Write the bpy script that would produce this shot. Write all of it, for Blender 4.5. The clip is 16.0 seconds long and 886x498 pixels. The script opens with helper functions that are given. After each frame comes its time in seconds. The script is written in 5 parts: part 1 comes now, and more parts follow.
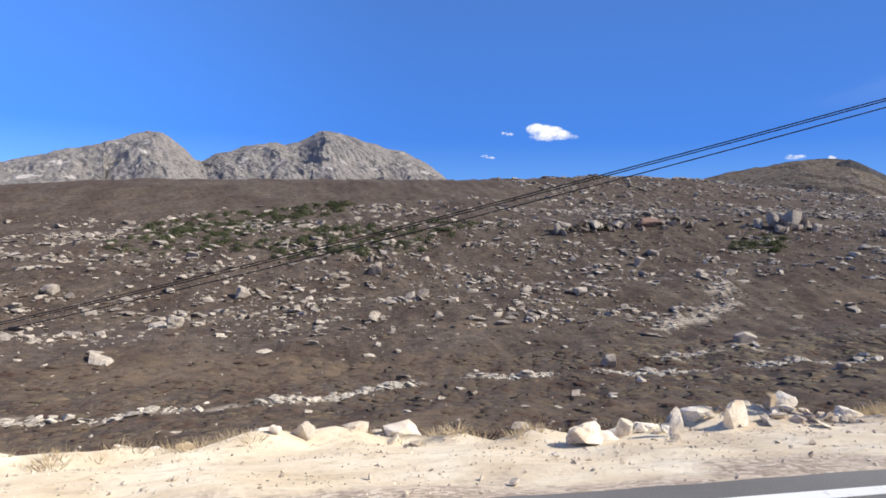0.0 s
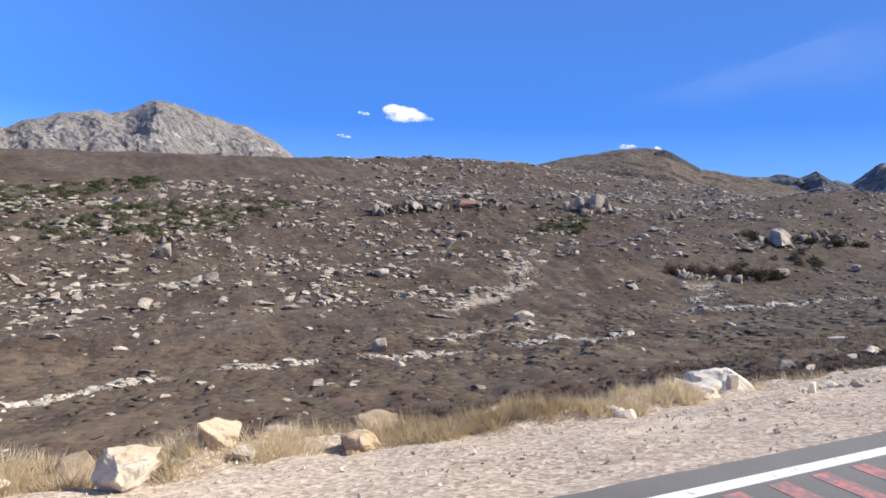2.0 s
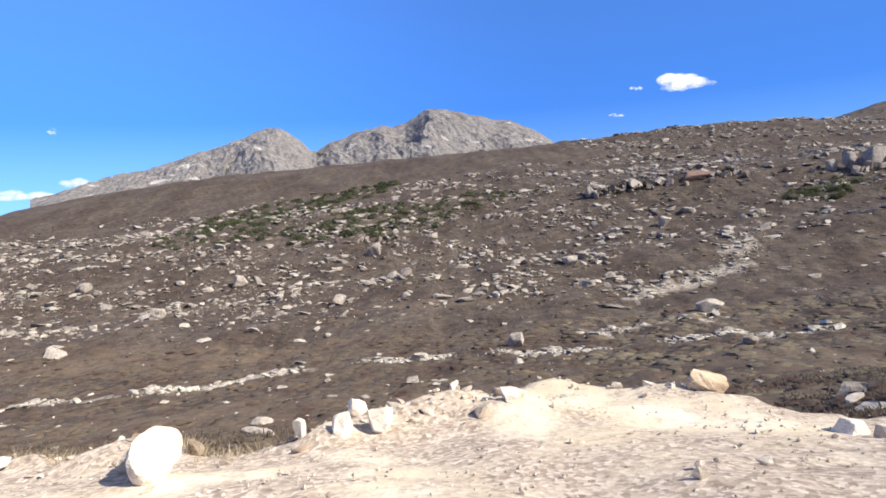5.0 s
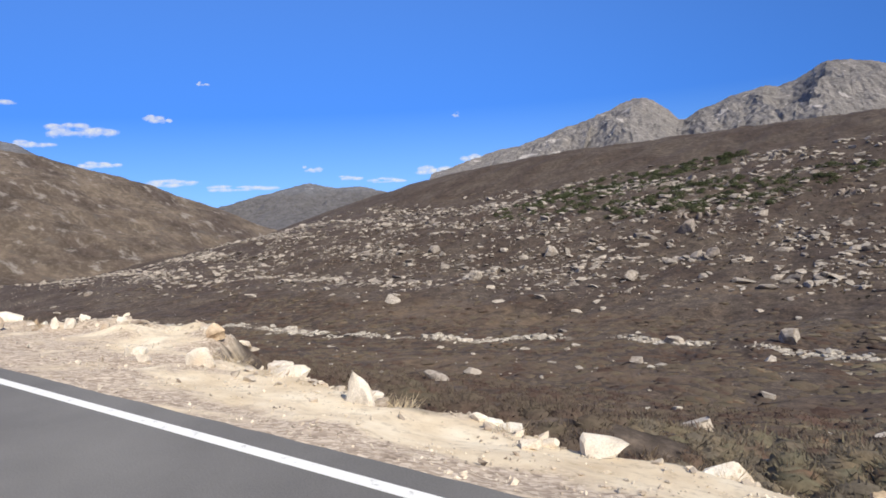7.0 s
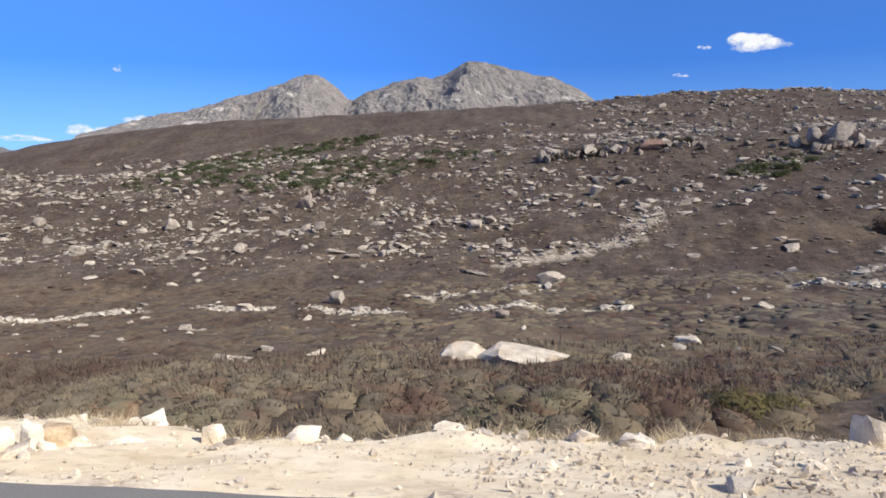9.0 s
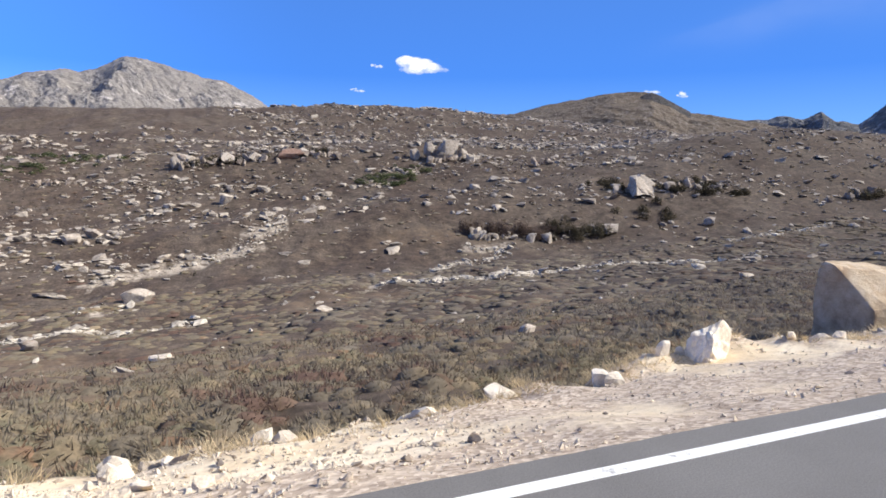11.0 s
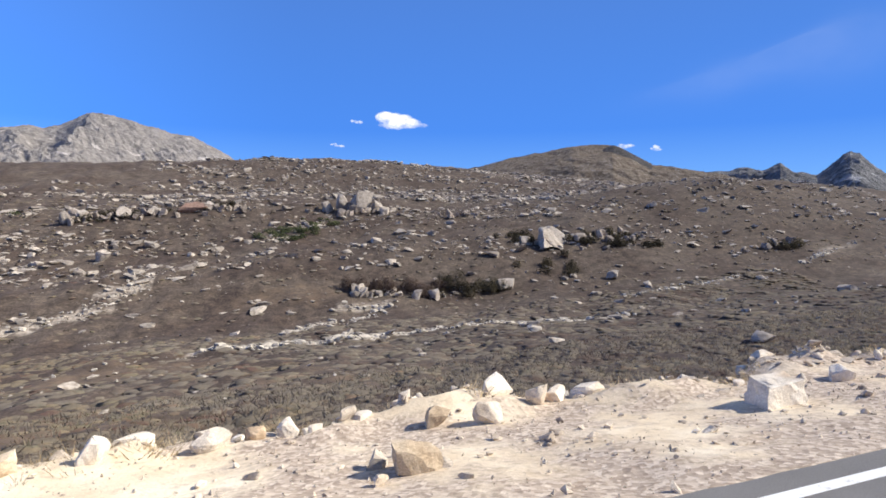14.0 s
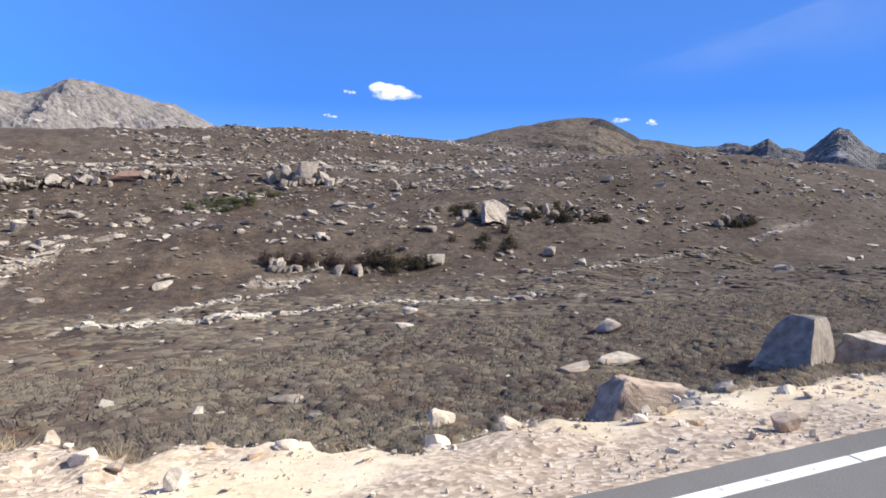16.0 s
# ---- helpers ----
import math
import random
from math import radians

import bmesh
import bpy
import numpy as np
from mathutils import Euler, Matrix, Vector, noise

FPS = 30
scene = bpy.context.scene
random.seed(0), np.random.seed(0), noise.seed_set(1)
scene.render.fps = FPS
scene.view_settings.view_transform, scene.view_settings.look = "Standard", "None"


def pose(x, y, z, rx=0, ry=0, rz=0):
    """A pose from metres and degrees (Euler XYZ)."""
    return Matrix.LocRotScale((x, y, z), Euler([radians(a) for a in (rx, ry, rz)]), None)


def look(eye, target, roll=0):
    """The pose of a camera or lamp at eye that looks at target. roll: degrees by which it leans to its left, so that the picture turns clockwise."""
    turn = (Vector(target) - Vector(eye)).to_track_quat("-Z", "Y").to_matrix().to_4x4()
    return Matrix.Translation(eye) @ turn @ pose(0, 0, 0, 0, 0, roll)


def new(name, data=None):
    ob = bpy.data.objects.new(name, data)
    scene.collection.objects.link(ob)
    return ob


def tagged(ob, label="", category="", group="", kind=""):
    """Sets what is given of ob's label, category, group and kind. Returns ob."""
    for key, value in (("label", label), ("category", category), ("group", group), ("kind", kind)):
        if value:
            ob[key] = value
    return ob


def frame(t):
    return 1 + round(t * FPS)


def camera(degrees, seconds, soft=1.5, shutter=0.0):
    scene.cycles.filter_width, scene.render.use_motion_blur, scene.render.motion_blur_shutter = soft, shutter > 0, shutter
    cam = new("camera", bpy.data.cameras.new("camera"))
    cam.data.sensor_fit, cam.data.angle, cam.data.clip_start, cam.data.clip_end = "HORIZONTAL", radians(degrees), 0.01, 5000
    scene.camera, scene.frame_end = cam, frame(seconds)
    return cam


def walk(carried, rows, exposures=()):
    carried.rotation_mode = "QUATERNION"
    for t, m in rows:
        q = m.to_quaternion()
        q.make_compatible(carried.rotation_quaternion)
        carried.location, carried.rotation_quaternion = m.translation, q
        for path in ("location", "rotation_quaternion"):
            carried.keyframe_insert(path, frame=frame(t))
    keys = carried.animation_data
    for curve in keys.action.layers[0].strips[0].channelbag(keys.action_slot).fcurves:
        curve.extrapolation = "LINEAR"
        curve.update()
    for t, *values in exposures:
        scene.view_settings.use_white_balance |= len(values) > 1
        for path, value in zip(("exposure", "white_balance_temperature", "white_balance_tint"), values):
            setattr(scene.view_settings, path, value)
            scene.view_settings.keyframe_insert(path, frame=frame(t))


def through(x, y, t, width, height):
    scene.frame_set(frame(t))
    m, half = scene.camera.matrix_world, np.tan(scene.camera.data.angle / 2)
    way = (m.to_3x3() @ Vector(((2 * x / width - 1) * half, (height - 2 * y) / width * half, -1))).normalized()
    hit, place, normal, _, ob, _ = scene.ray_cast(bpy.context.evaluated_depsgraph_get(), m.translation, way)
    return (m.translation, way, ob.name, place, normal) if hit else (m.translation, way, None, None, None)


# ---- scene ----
# ---- camera and its way ----
cam = camera(71.14, 16.0, soft=1.7, shutter=0.0)
PATH = [
    (0.0, (0.000, -0.471, 2.251), (4.159, 19.081, 1.625), 1.17),
    (0.5, (4.472, -0.259, 2.327), (9.277, 19.123, 1.194), 0.95),
    (1.0, (8.937, -0.169, 2.391), (14.922, 18.893, 1.493), 2.28),
    (1.5, (13.427, -0.070, 2.495), (20.644, 18.557, 1.517), 2.24),
    (2.0, (17.939, -0.042, 2.531), (26.371, 18.059, 1.398), 1.76),
    (2.5, (22.568, -0.047, 2.574), (31.672, 17.732, 1.556), -0.05),
    (3.0, (27.167, -0.002, 2.473), (37.487, 17.119, 1.849), 0.32),
    (3.5, (31.521, -0.090, 2.509), (42.433, 16.666, 2.088), 1.27),
    (4.0, (36.055, -0.125, 2.527), (45.096, 17.691, 1.618), 0.55),
    (4.5, (40.806, -0.110, 2.517), (45.561, 19.271, 1.186), -0.03),
    (5.0, (45.578, 0.013, 2.542), (45.250, 19.957, 1.083), -3.60),
    (5.2, (47.543, 0.022, 2.545), (45.445, 19.853, 1.024), -2.55),
    (7.3, (68.652, -0.018, 2.561), (56.491, 15.803, 1.210), -2.93),
    (7.5, (70.739, -0.038, 2.554), (58.235, 15.542, 1.614), -2.03),
    (8.0, (76.135, -0.001, 2.545), (65.706, 16.978, 0.827), -1.41),
    (8.5, (81.444, 0.085, 2.568), (74.517, 18.710, 0.304), -3.60),
    (9.0, (86.355, 0.114, 2.586), (84.265, 19.797, -0.276), -0.59),
    (9.5, (90.806, 0.027, 2.614), (92.106, 19.867, 0.453), 1.51),
    (10.0, (95.230, -0.047, 2.557), (99.975, 19.225, 0.100), 2.67),
    (10.2, (97.035, -0.051, 2.554), (103.202, 18.773, -0.205), 2.87),
    (12.3, (116.365, 0.100, 2.563), (124.257, 18.417, 1.077), -0.92),
    (12.5, (118.263, 0.119, 2.565), (126.135, 18.457, 1.237), -1.11),
    (13.0, (123.155, 0.092, 2.600), (130.911, 18.485, 1.363), -0.80),
    (13.5, (128.120, 0.130, 2.607), (135.999, 18.484, 1.572), -0.45),
    (14.0, (132.951, 0.116, 2.578), (140.867, 18.460, 1.663), 0.01),
    (14.5, (137.782, 0.174, 2.579), (145.560, 18.572, 1.570), -0.79),
    (15.0, (142.556, 0.250, 2.560), (150.468, 18.560, 1.092), -1.16),
    (15.5, (147.269, 0.276, 2.538), (155.136, 18.598, 0.983), -0.62),
    (16.0, (151.926, 0.342, 2.530), (159.932, 18.583, 0.747), 0.66),
]
walk(cam, [(t, look(eye, target, roll)) for t, eye, target, roll in PATH], exposures=((0.0, .1), (.5, .2), (1.5, .26), (2.5, .34), (3.5, .26), (4.5, .32), (5.2, .28), (7.5, -.32), (8.5, -.19), (9.0, -.02), (10.0, .31), (12.5, .3), (14.0, .23), (15.0, .23), (15.5, .29), (16.0, .36)))

# ---- world, sun and exposure ----
SUN_DIR = Vector((.86, -.42, .78)).normalized()
world = bpy.data.worlds.new("world")
scene.world = world
world.use_nodes = True
sky = world.node_tree.nodes.new("ShaderNodeTexSky")
sky.sky_type, sky.sun_disc = "NISHITA", False
sky.sun_elevation = math.asin(SUN_DIR.z)
sky.sun_rotation = math.atan2(SUN_DIR.x, SUN_DIR.y)
sky.altitude, sky.air_density, sky.dust_density, sky.ozone_density = 4200, 1.0, .1, 3.0
# high-altitude air: the sky stays deep blue far down
where = world.node_tree.nodes.new("ShaderNodeTexCoord")
rise = world.node_tree.nodes.new("ShaderNodeSeparateXYZ")
world.node_tree.links.new(where.outputs["Generated"], rise.inputs[0])
deep = world.node_tree.nodes.new("ShaderNodeValToRGB")
for stop, (p, c) in zip((deep.color_ramp.elements[0], deep.color_ramp.elements[1], deep.color_ramp.elements.new(.12)),
                        ((0.0, (2.0, 4.6, 9.2)), (.38, (.15, 1.02, 4.9)), (.14, (.60, 2.35, 7.9)))):
    stop.position, stop.color = p, (*c, 1)
world.node_tree.links.new(rise.outputs[2], deep.inputs[0])
air = world.node_tree.nodes.new("ShaderNodeMix")
air.data_type = "RGBA"
air.inputs[0].default_value = .92
world.node_tree.links.new(sky.outputs[0], air.inputs[6])
# paler towards the west
west = world.node_tree.nodes.new("ShaderNodeVectorMath")
west.operation = "DOT_PRODUCT"
west.inputs[1].default_value = (-.85, .52, 0)
world.node_tree.links.new(where.outputs["Generated"], west.inputs[0])
gain = world.node_tree.nodes.new("ShaderNodeMapRange")
gain.interpolation_type = "SMOOTHSTEP"
for key, value in (("From Min", .32), ("From Max", 1.06), ("To Min", 1.12), ("To Max", 1.80)):
    gain.inputs[key].default_value = value
world.node_tree.links.new(west.outputs["Value"], gain.inputs["Value"])
paler = world.node_tree.nodes.new("ShaderNodeVectorMath")
paler.operation = "SCALE"
world.node_tree.links.new(deep.outputs[0], paler.inputs[0])
world.node_tree.links.new(gain.outputs[0], paler.inputs["Scale"])
# and whiter round the sun
near_sun = world.node_tree.nodes.new("ShaderNodeVectorMath")
near_sun.operation = "DOT_PRODUCT"
near_sun.inputs[1].default_value = SUN_DIR
world.node_tree.links.new(where.outputs["Generated"], near_sun.inputs[0])
halo = world.node_tree.nodes.new("ShaderNodeMapRange")
halo.interpolation_type = "SMOOTHSTEP"
for key, value in (("From Min", .68), ("From Max", 1.0), ("To Min", 0), ("To Max", .9)):
    halo.inputs[key].default_value = value
world.node_tree.links.new(near_sun.outputs["Value"], halo.inputs["Value"])
white = world.node_tree.nodes.new("ShaderNodeMix")
white.data_type = "RGBA"
white.inputs[7].default_value = (8.5, 8.8, 9.2, 1)
world.node_tree.links.new(halo.outputs[0], white.inputs[0])
world.node_tree.links.new(paler.outputs[0], white.inputs[6])
world.node_tree.links.new(white.outputs[2], air.inputs[7])
world.node_tree.links.new(air.outputs[2], world.node_tree.nodes["Background"].inputs[0])
world.node_tree.nodes["Background"].inputs[1].default_value = .092
sun = new("sun", bpy.data.lights.new("sun", "SUN"))
sun.data.energy, sun.data.angle, sun.data.color = 5.6, .009, (1, .94, .85)
sun.matrix_world = look(SUN_DIR * 60, (0, 0, 0))


# ---- shape of the land ----
PROFILE_Y = (14, 24, 40, 62, 85, 108, 140, 170, 205, 250, 310, 395)
PROFILES = (
    (-700, (-45, -47, -50, -52, -52, -52, -53, -55, -57, -59, -60, -56)),
    (-420, (-29.6, -32.0, -35.1, -36.0, -36.2, -36.4, -37.3, -39.2, -41.7, -44.0, -42.0, -25.0)),
    (-250, (-15.6, -19.1, -24.7, -28.6, -30.2, -28.9, -27.9, -28.4, -25.0, -16.0, -8.8, 11.0)),
    (-130, (-7.5, -10.6, -16.9, -23.7, -27.5, -26.6, -24.7, -25.3, -18.0, -8.2, -0.9, 26.1)),
    (-50, (-4.2, -7.9, -14.5, -21.4, -25.9, -26.0, -23.2, -23.1, -13.7, -3.9, 5.7, 30.1)),
    (20, (-2.9, -8.6, -13.6, -19.5, -23.0, -25.1, -22.7, -19.2, -10.8, -0.1, 12.0, 32.6)),
    (50, (-3.2, -8.2, -14.2, -18.8, -21.8, -23.7, -22.0, -17.4, -10.6, 1.0, 13.8, 33.7)),
    (80, (-3.4, -5.8, -10.2, -17.0, -20.1, -22.0, -21.1, -15.5, -10.4, 2.2, 15.7, 34.7)),
    (140, (-3.2, -6.2, -9.2, -13.7, -16.9, -19.0, -19.5, -11.6, -5.6, 9.8, 15.6, 37.5)),
    (168, (-4.5, -6.9, -9.3, -12.6, -15.6, -18.0, -18.4, -9.1, -2.1, 11.3, 15.7, 39.5)),
    (200, (-4.6, -7.2, -9.3, -11.6, -14.3, -16.9, -16.8, -6.4, 1.6, 12.9, 15.9, 41.6)),
    (260, (-4.6, -6.9, -9.2, -10.6, -12.8, -14.6, -9.5, 0.1, 7.9, 12.9, 17.4, 41.4)),
    (350, (-5.6, -7.4, -8.8, -9.6, -10.8, -10.6, -1.9, 9.5, 21.3, 15.0, 19.7, 36.7)),
    (520, (-6.2, -6.6, -7.9, -8.6, -6.5, -2.2, 4.6, 9.9, 16.2, 20.7, 24.3, 28.3)),
)
# outer edge of the gravel verge along the road (distance from the camera's line)
EDGE_X = (-40, -8, -4, 0, 2.5, 3.6, 5, 6.3, 7.5, 9, 13.5, 17, 20, 22.5, 24.5, 26, 28.5, 31, 33, 38.5, 41.4, 43.5, 45, 47.5, 49.6, 51, 54, 58, 62, 66, 69, 71, 74, 76, 78,
          80, 81, 82.5, 84, 86, 88, 90, 91, 92.7, 94, 95.5, 97, 99, 101, 104, 108, 112, 116, 118.5, 121, 124.5, 126, 127.5, 129, 131, 133, 135, 137, 139.5, 141, 143,
          145, 147, 148.6, 149.6, 151, 152, 153.2, 154.5, 156, 158, 160, 161.5, 163, 168, 200)
EDGE_Y = (11, 11, 10.6, 12, 12, 10.4, 10.8, 10.2, 10.9, 11.2, 11.4, 11.5, 12, 12, 11.2, 10.6, 11.3, 12.2, 12, 10.7, 9.6, 10, 11, 12.4, 11.6, 9.6, 9.1, 8.4, 8.3, 8.4,
          9.9, 11.2, 12.4, 12.4, 11.6, 9.2, 9.8, 8.6, 9, 9.8, 9.4, 10, 10.4, 10.2, 9.8, 9, 9.6, 10, 10, 9.2, 9.4, 10.6, 11.6, 10.2, 10.8, 10.8, 10.4, 10.8, 10.8, 11.2,
          11.4, 11, 11.2, 11.2, 10.4, 10, 10.6, 10.9, 10.4, 9.6, 9, 8.9, 8.2, 7.2, 6.9, 6.9, 7.5, 7.3, 6.9, 6.7, 8)
FALL_X = (10, 20, 33, 39, 46, 50, 56, 63, 70, 78, 84, 100, 115, 122, 127, 130, 133, 139, 149, 154)
FALL = (.27, .29, .29, .26, .20, .20, .26, .33, .40, .40, .375, .37, .30, .285, .23, .205, .185, .175, .175, .21)
# heaps of sand and spoil on the verge: place, reach, height
MOUNDS = ((15.2, 6.9, 2.0, 1.0, .30), (46.5, 10.2, 2.4, .9, .35), (79.6, 8.2, 1.3, .7, .08), (75.6, 8.8, 1.6, .6, .08), (145.8, 9.4, 1.6, .8, .16), (147.6, 10.4, 1.4, .6, .2), (137.6, 10.4, 1.5, .7, .22),
          (30.0, 8.6, 1.8, .7, .18), (132, 10.4, 2.2, .8, .12), (115.5, 10.8, 1.6, .7, .22), (8.6, 10.6, 1.5, .8, .25), (91, 8.8, 1.2, .6, .15), (126.0, 5.2, 1.3, .55, .36), (125.3, 11.2, 1.5, .5, .22))
GRID_X = np.array([p[0] for p in PROFILES], float)
GRID_Y = np.array(PROFILE_Y, float)
GRID_Z = np.array([p[1] for p in PROFILES], float)


def spline_weights(u, n):
    i = np.clip(np.floor(u).astype(int), 0, n - 2)
    s = u - i
    w = (-.5 * s + s * s - .5 * s ** 3, 1 - 2.5 * s * s + 1.5 * s ** 3, .5 * s + 2 * s * s - 1.5 * s ** 3, -.5 * s * s + .5 * s ** 3)
    return [(np.clip(i + k - 1, 0, n - 1), w[k]) for k in range(4)]


def smooth01(t):
    t = np.clip(t, 0, 1)
    return t * t * (3 - 2 * t)


def waves(x, y, size, seed, octaves=3):
    """Smooth uneven height field in about -1 .. 1, made of turned sine waves."""
    rng = np.random.RandomState(seed)
    total, norm = 0.0, 0.0
    for o in range(octaves):
        for _ in range(5):
            a, p, k = rng.uniform(0, 2 * np.pi), rng.uniform(0, 2 * np.pi), rng.uniform(.7, 1.4) * 2 * np.pi / size * 2 ** o
            total = total + np.sin((x * np.cos(a) + y * np.sin(a)) * k + p) * .5 ** o
        norm += 1.6 * .5 ** o
    return total / norm


def edge(x):
    return np.interp(x, EDGE_X, EDGE_Y) + .25 * np.sin(x * 1.9) + .18 * np.sin(x * 4.3 + 1)


def valley(x, y):
    z = 0.0
    for ix, wx in spline_weights(np.interp(x, GRID_X, np.arange(len(GRID_X))), len(GRID_X)):
        for iy, wy in spline_weights(np.interp(y, GRID_Y, np.arange(len(GRID_Y))), len(GRID_Y)):
            z = z + GRID_Z[ix, iy] * wx * wy
    far = np.maximum(y - 395, 0)
    return z - .10 * far


def gully(y):
    return np.interp(y, (4.7, 5.2, 5.75, 6.3, 6.9, 7.4), (150.95, 150.85, 150.68, 150.38, 150.02, 149.7)) + .05 * np.sin(y * 9)


def ground(x, y):
    """Height of the land. The road lies at 0."""
    x, y = np.asarray(x, float), np.asarray(y, float)
    e = edge(x)
    out = y - 4.5
    verge = -.03 - np.interp(x, FALL_X, FALL) * out + .05 * waves(x, y, 2.6, 3) * smooth01(out / .8)
    rim = (.20 + .22 * waves(x, y, 5.0, 5) + .08 * waves(x, y, 1.9, 6)) * np.exp(-((y - e + .5) / .7) ** 2) * smooth01((e - 4.9) / .8) * np.interp(x, (48, 53, 68, 72, 104, 110, 119, 121, 127, 129, 151, 154), (1, .3, .3, .5, .5, 1, 1, .3, .3, .9, .9, .4))
    verge = verge + np.maximum(rim, -.05)
    for mx, my, rx, ry, mh in MOUNDS:
        verge = verge + mh * np.exp(-((x - mx) / rx) ** 2 - ((y - my) / ry) ** 2) * (1 + .35 * waves(x, y, 1.3, 9))
    # water has cut a gully through the verge: a steep bank on one side, a gentle one on the other
    off = x - gully(y)
    verge = verge - .48 * smooth01((.05 - off) / .14) * np.exp(-np.maximum(-off, 0) / .34) * smooth01((y - 4.7) / .3) * smooth01((7.3 - y) / .5)
    rough = waves(x, y, 9.0, 7) * .22 + waves(x, y, 34.0, 8) * .5 * smooth01((y - 30) / 60)
    land = valley(x, np.maximum(y, e)) + rough * smooth01((y - e) / 6)
    z = verge + (land - verge) * smooth01((y - e + .1) / 2.6)
    behind = -.03 + 26 * smooth01((-5.2 - y) / 110)
    z = np.where(y < 0, behind, np.where(y < 4.5, -.03, z))
    return np.where((y > -5) & (y < 4.5), -.12, z)


# ---- helpers for building ----
def part(name, bm, material, parent=None, label=""):
    """Links a bmesh as one mesh object, under a thing if one is given."""
    me = bpy.data.meshes.new(name)
    bm.to_mesh(me)
    bm.free()
    me.materials.append(material)
    ob = new(name, me)
    if parent:
        ob.parent = parent
    return tagged(ob, label)


def array_mesh(name, verts, faces, material, smooth=False):
    """A mesh from whole arrays: verts (n, 3) and faces (m, 3 or 4)."""
    me = bpy.data.meshes.new(name)
    verts, faces = np.asarray(verts, np.float32), np.asarray(faces, np.int32)
    m, k = faces.shape
    me.vertices.add(len(verts))
    me.vertices.foreach_set("co", verts.ravel())
    me.loops.add(m * k)
    me.loops.foreach_set("vertex_index", faces.ravel())
    me.polygons.add(m)
    me.polygons.foreach_set("loop_start", np.arange(0, m * k, k, dtype=np.int32))
    me.polygons.foreach_set("use_smooth", np.full(m, smooth))
    me.update(calc_edges=True)
    me.materials.append(material)
    return me


def grid_faces(nx, ny):
    i, j = np.meshgrid(np.arange(nx - 1), np.arange(ny - 1), indexing="ij")
    a = (i * ny + j).ravel()
    return np.stack([a, a + ny, a + ny + 1, a + 1], 1)


def icosphere(level):
    bm = bmesh.new()
    bmesh.ops.create_icosphere(bm, subdivisions=level, radius=1)
    bm.verts.ensure_lookup_table()
    v = np.array([w.co[:] for w in bm.verts])
    f = np.array([[w.index for w in g.verts] for g in bm.faces])
    bm.free()
    return v, f


ICO = {k: icosphere(k) for k in (1, 2, 3, 4)}


def rock_shape(seed, level=3, cuts=9, rough=.05, planes=(), blocky=True, ball=1.3):
    """A broken stone inside the cube -1 .. 1: a ball planed off by cuts, which may be given as (x, y, z, distance)."""
    rng = np.random.RandomState(seed)
    v, f = ICO[level]
    v = v * ball
    box = np.concatenate([np.eye(3), -np.eye(3)]) + rng.normal(0, .38, (6, 3))
    normals, depths = rng.normal(size=(cuts, 3)), rng.uniform(.44, .74, cuts)
    if len(planes):
        normals, depths = np.array(planes, float)[:, :3], np.array(planes, float)[:, 3]
    elif blocky:
        normals, depths = np.concatenate([box, normals]), np.concatenate([rng.uniform(.40, .62, 6), depths])
    normals = normals / np.linalg.norm(normals, axis=1)[:, None]
    for n, d in zip(normals, depths):
        over = np.maximum(v @ n - d, 0)
        v -= over[:, None] * n * .97
    if rough:
        w = waves(v[:, 0] + v[:, 2] * .7, v[:, 1] - v[:, 2] * .6, .8, seed + 1, 4)
        v *= (1 + rough * w)[:, None]
    lo, hi = v.min(0), v.max(0)
    v = (v - (lo + hi) / 2) / ((hi - lo) / 2)
    return v, f


def scatter(name, x, y, z, size, shapes, rng, material, squash=(.55, .9), sink=.3, lean=.25):
    """Many turned copies of a few shapes as one mesh."""
    vs, fs, base = [], [], 0
    pick = rng.randint(0, len(shapes), len(x))
    for k, (sv, sf) in enumerate(shapes):
        idx = np.where(pick == k)[0]
        if not len(idx):
            continue
        n = len(idx)
        a = rng.uniform(0, 2 * np.pi, n)
        sx, sy, sz = size[idx] * .5, size[idx] * .5 * rng.uniform(.55, .95, n), size[idx] * .5 * rng.uniform(*squash, n)
        p = sv[None] * np.stack([sx, sy, sz], 1)[:, None]
        tilt = rng.normal(0, lean, (n, 2))
        p[:, :, 2] += p[:, :, 0] * tilt[:, :1] + p[:, :, 1] * tilt[:, 1:]
        c, s = np.cos(a)[:, None], np.sin(a)[:, None]
        q = np.stack([p[:, :, 0] * c - p[:, :, 1] * s, p[:, :, 0] * s + p[:, :, 1] * c, p[:, :, 2]], 2)
        q += np.stack([x[idx], y[idx], z[idx] + sz * (1 - 2 * sink)], 1)[:, None]
        vs.append(q.reshape(-1, 3))
        fs.append((sf[None] + (np.arange(n) * len(sv))[:, None, None]).reshape(-1, sf.shape[1]) + base)
        base += n * len(sv)
    return new(name, array_mesh(name, np.concatenate(vs), np.concatenate(fs), material))


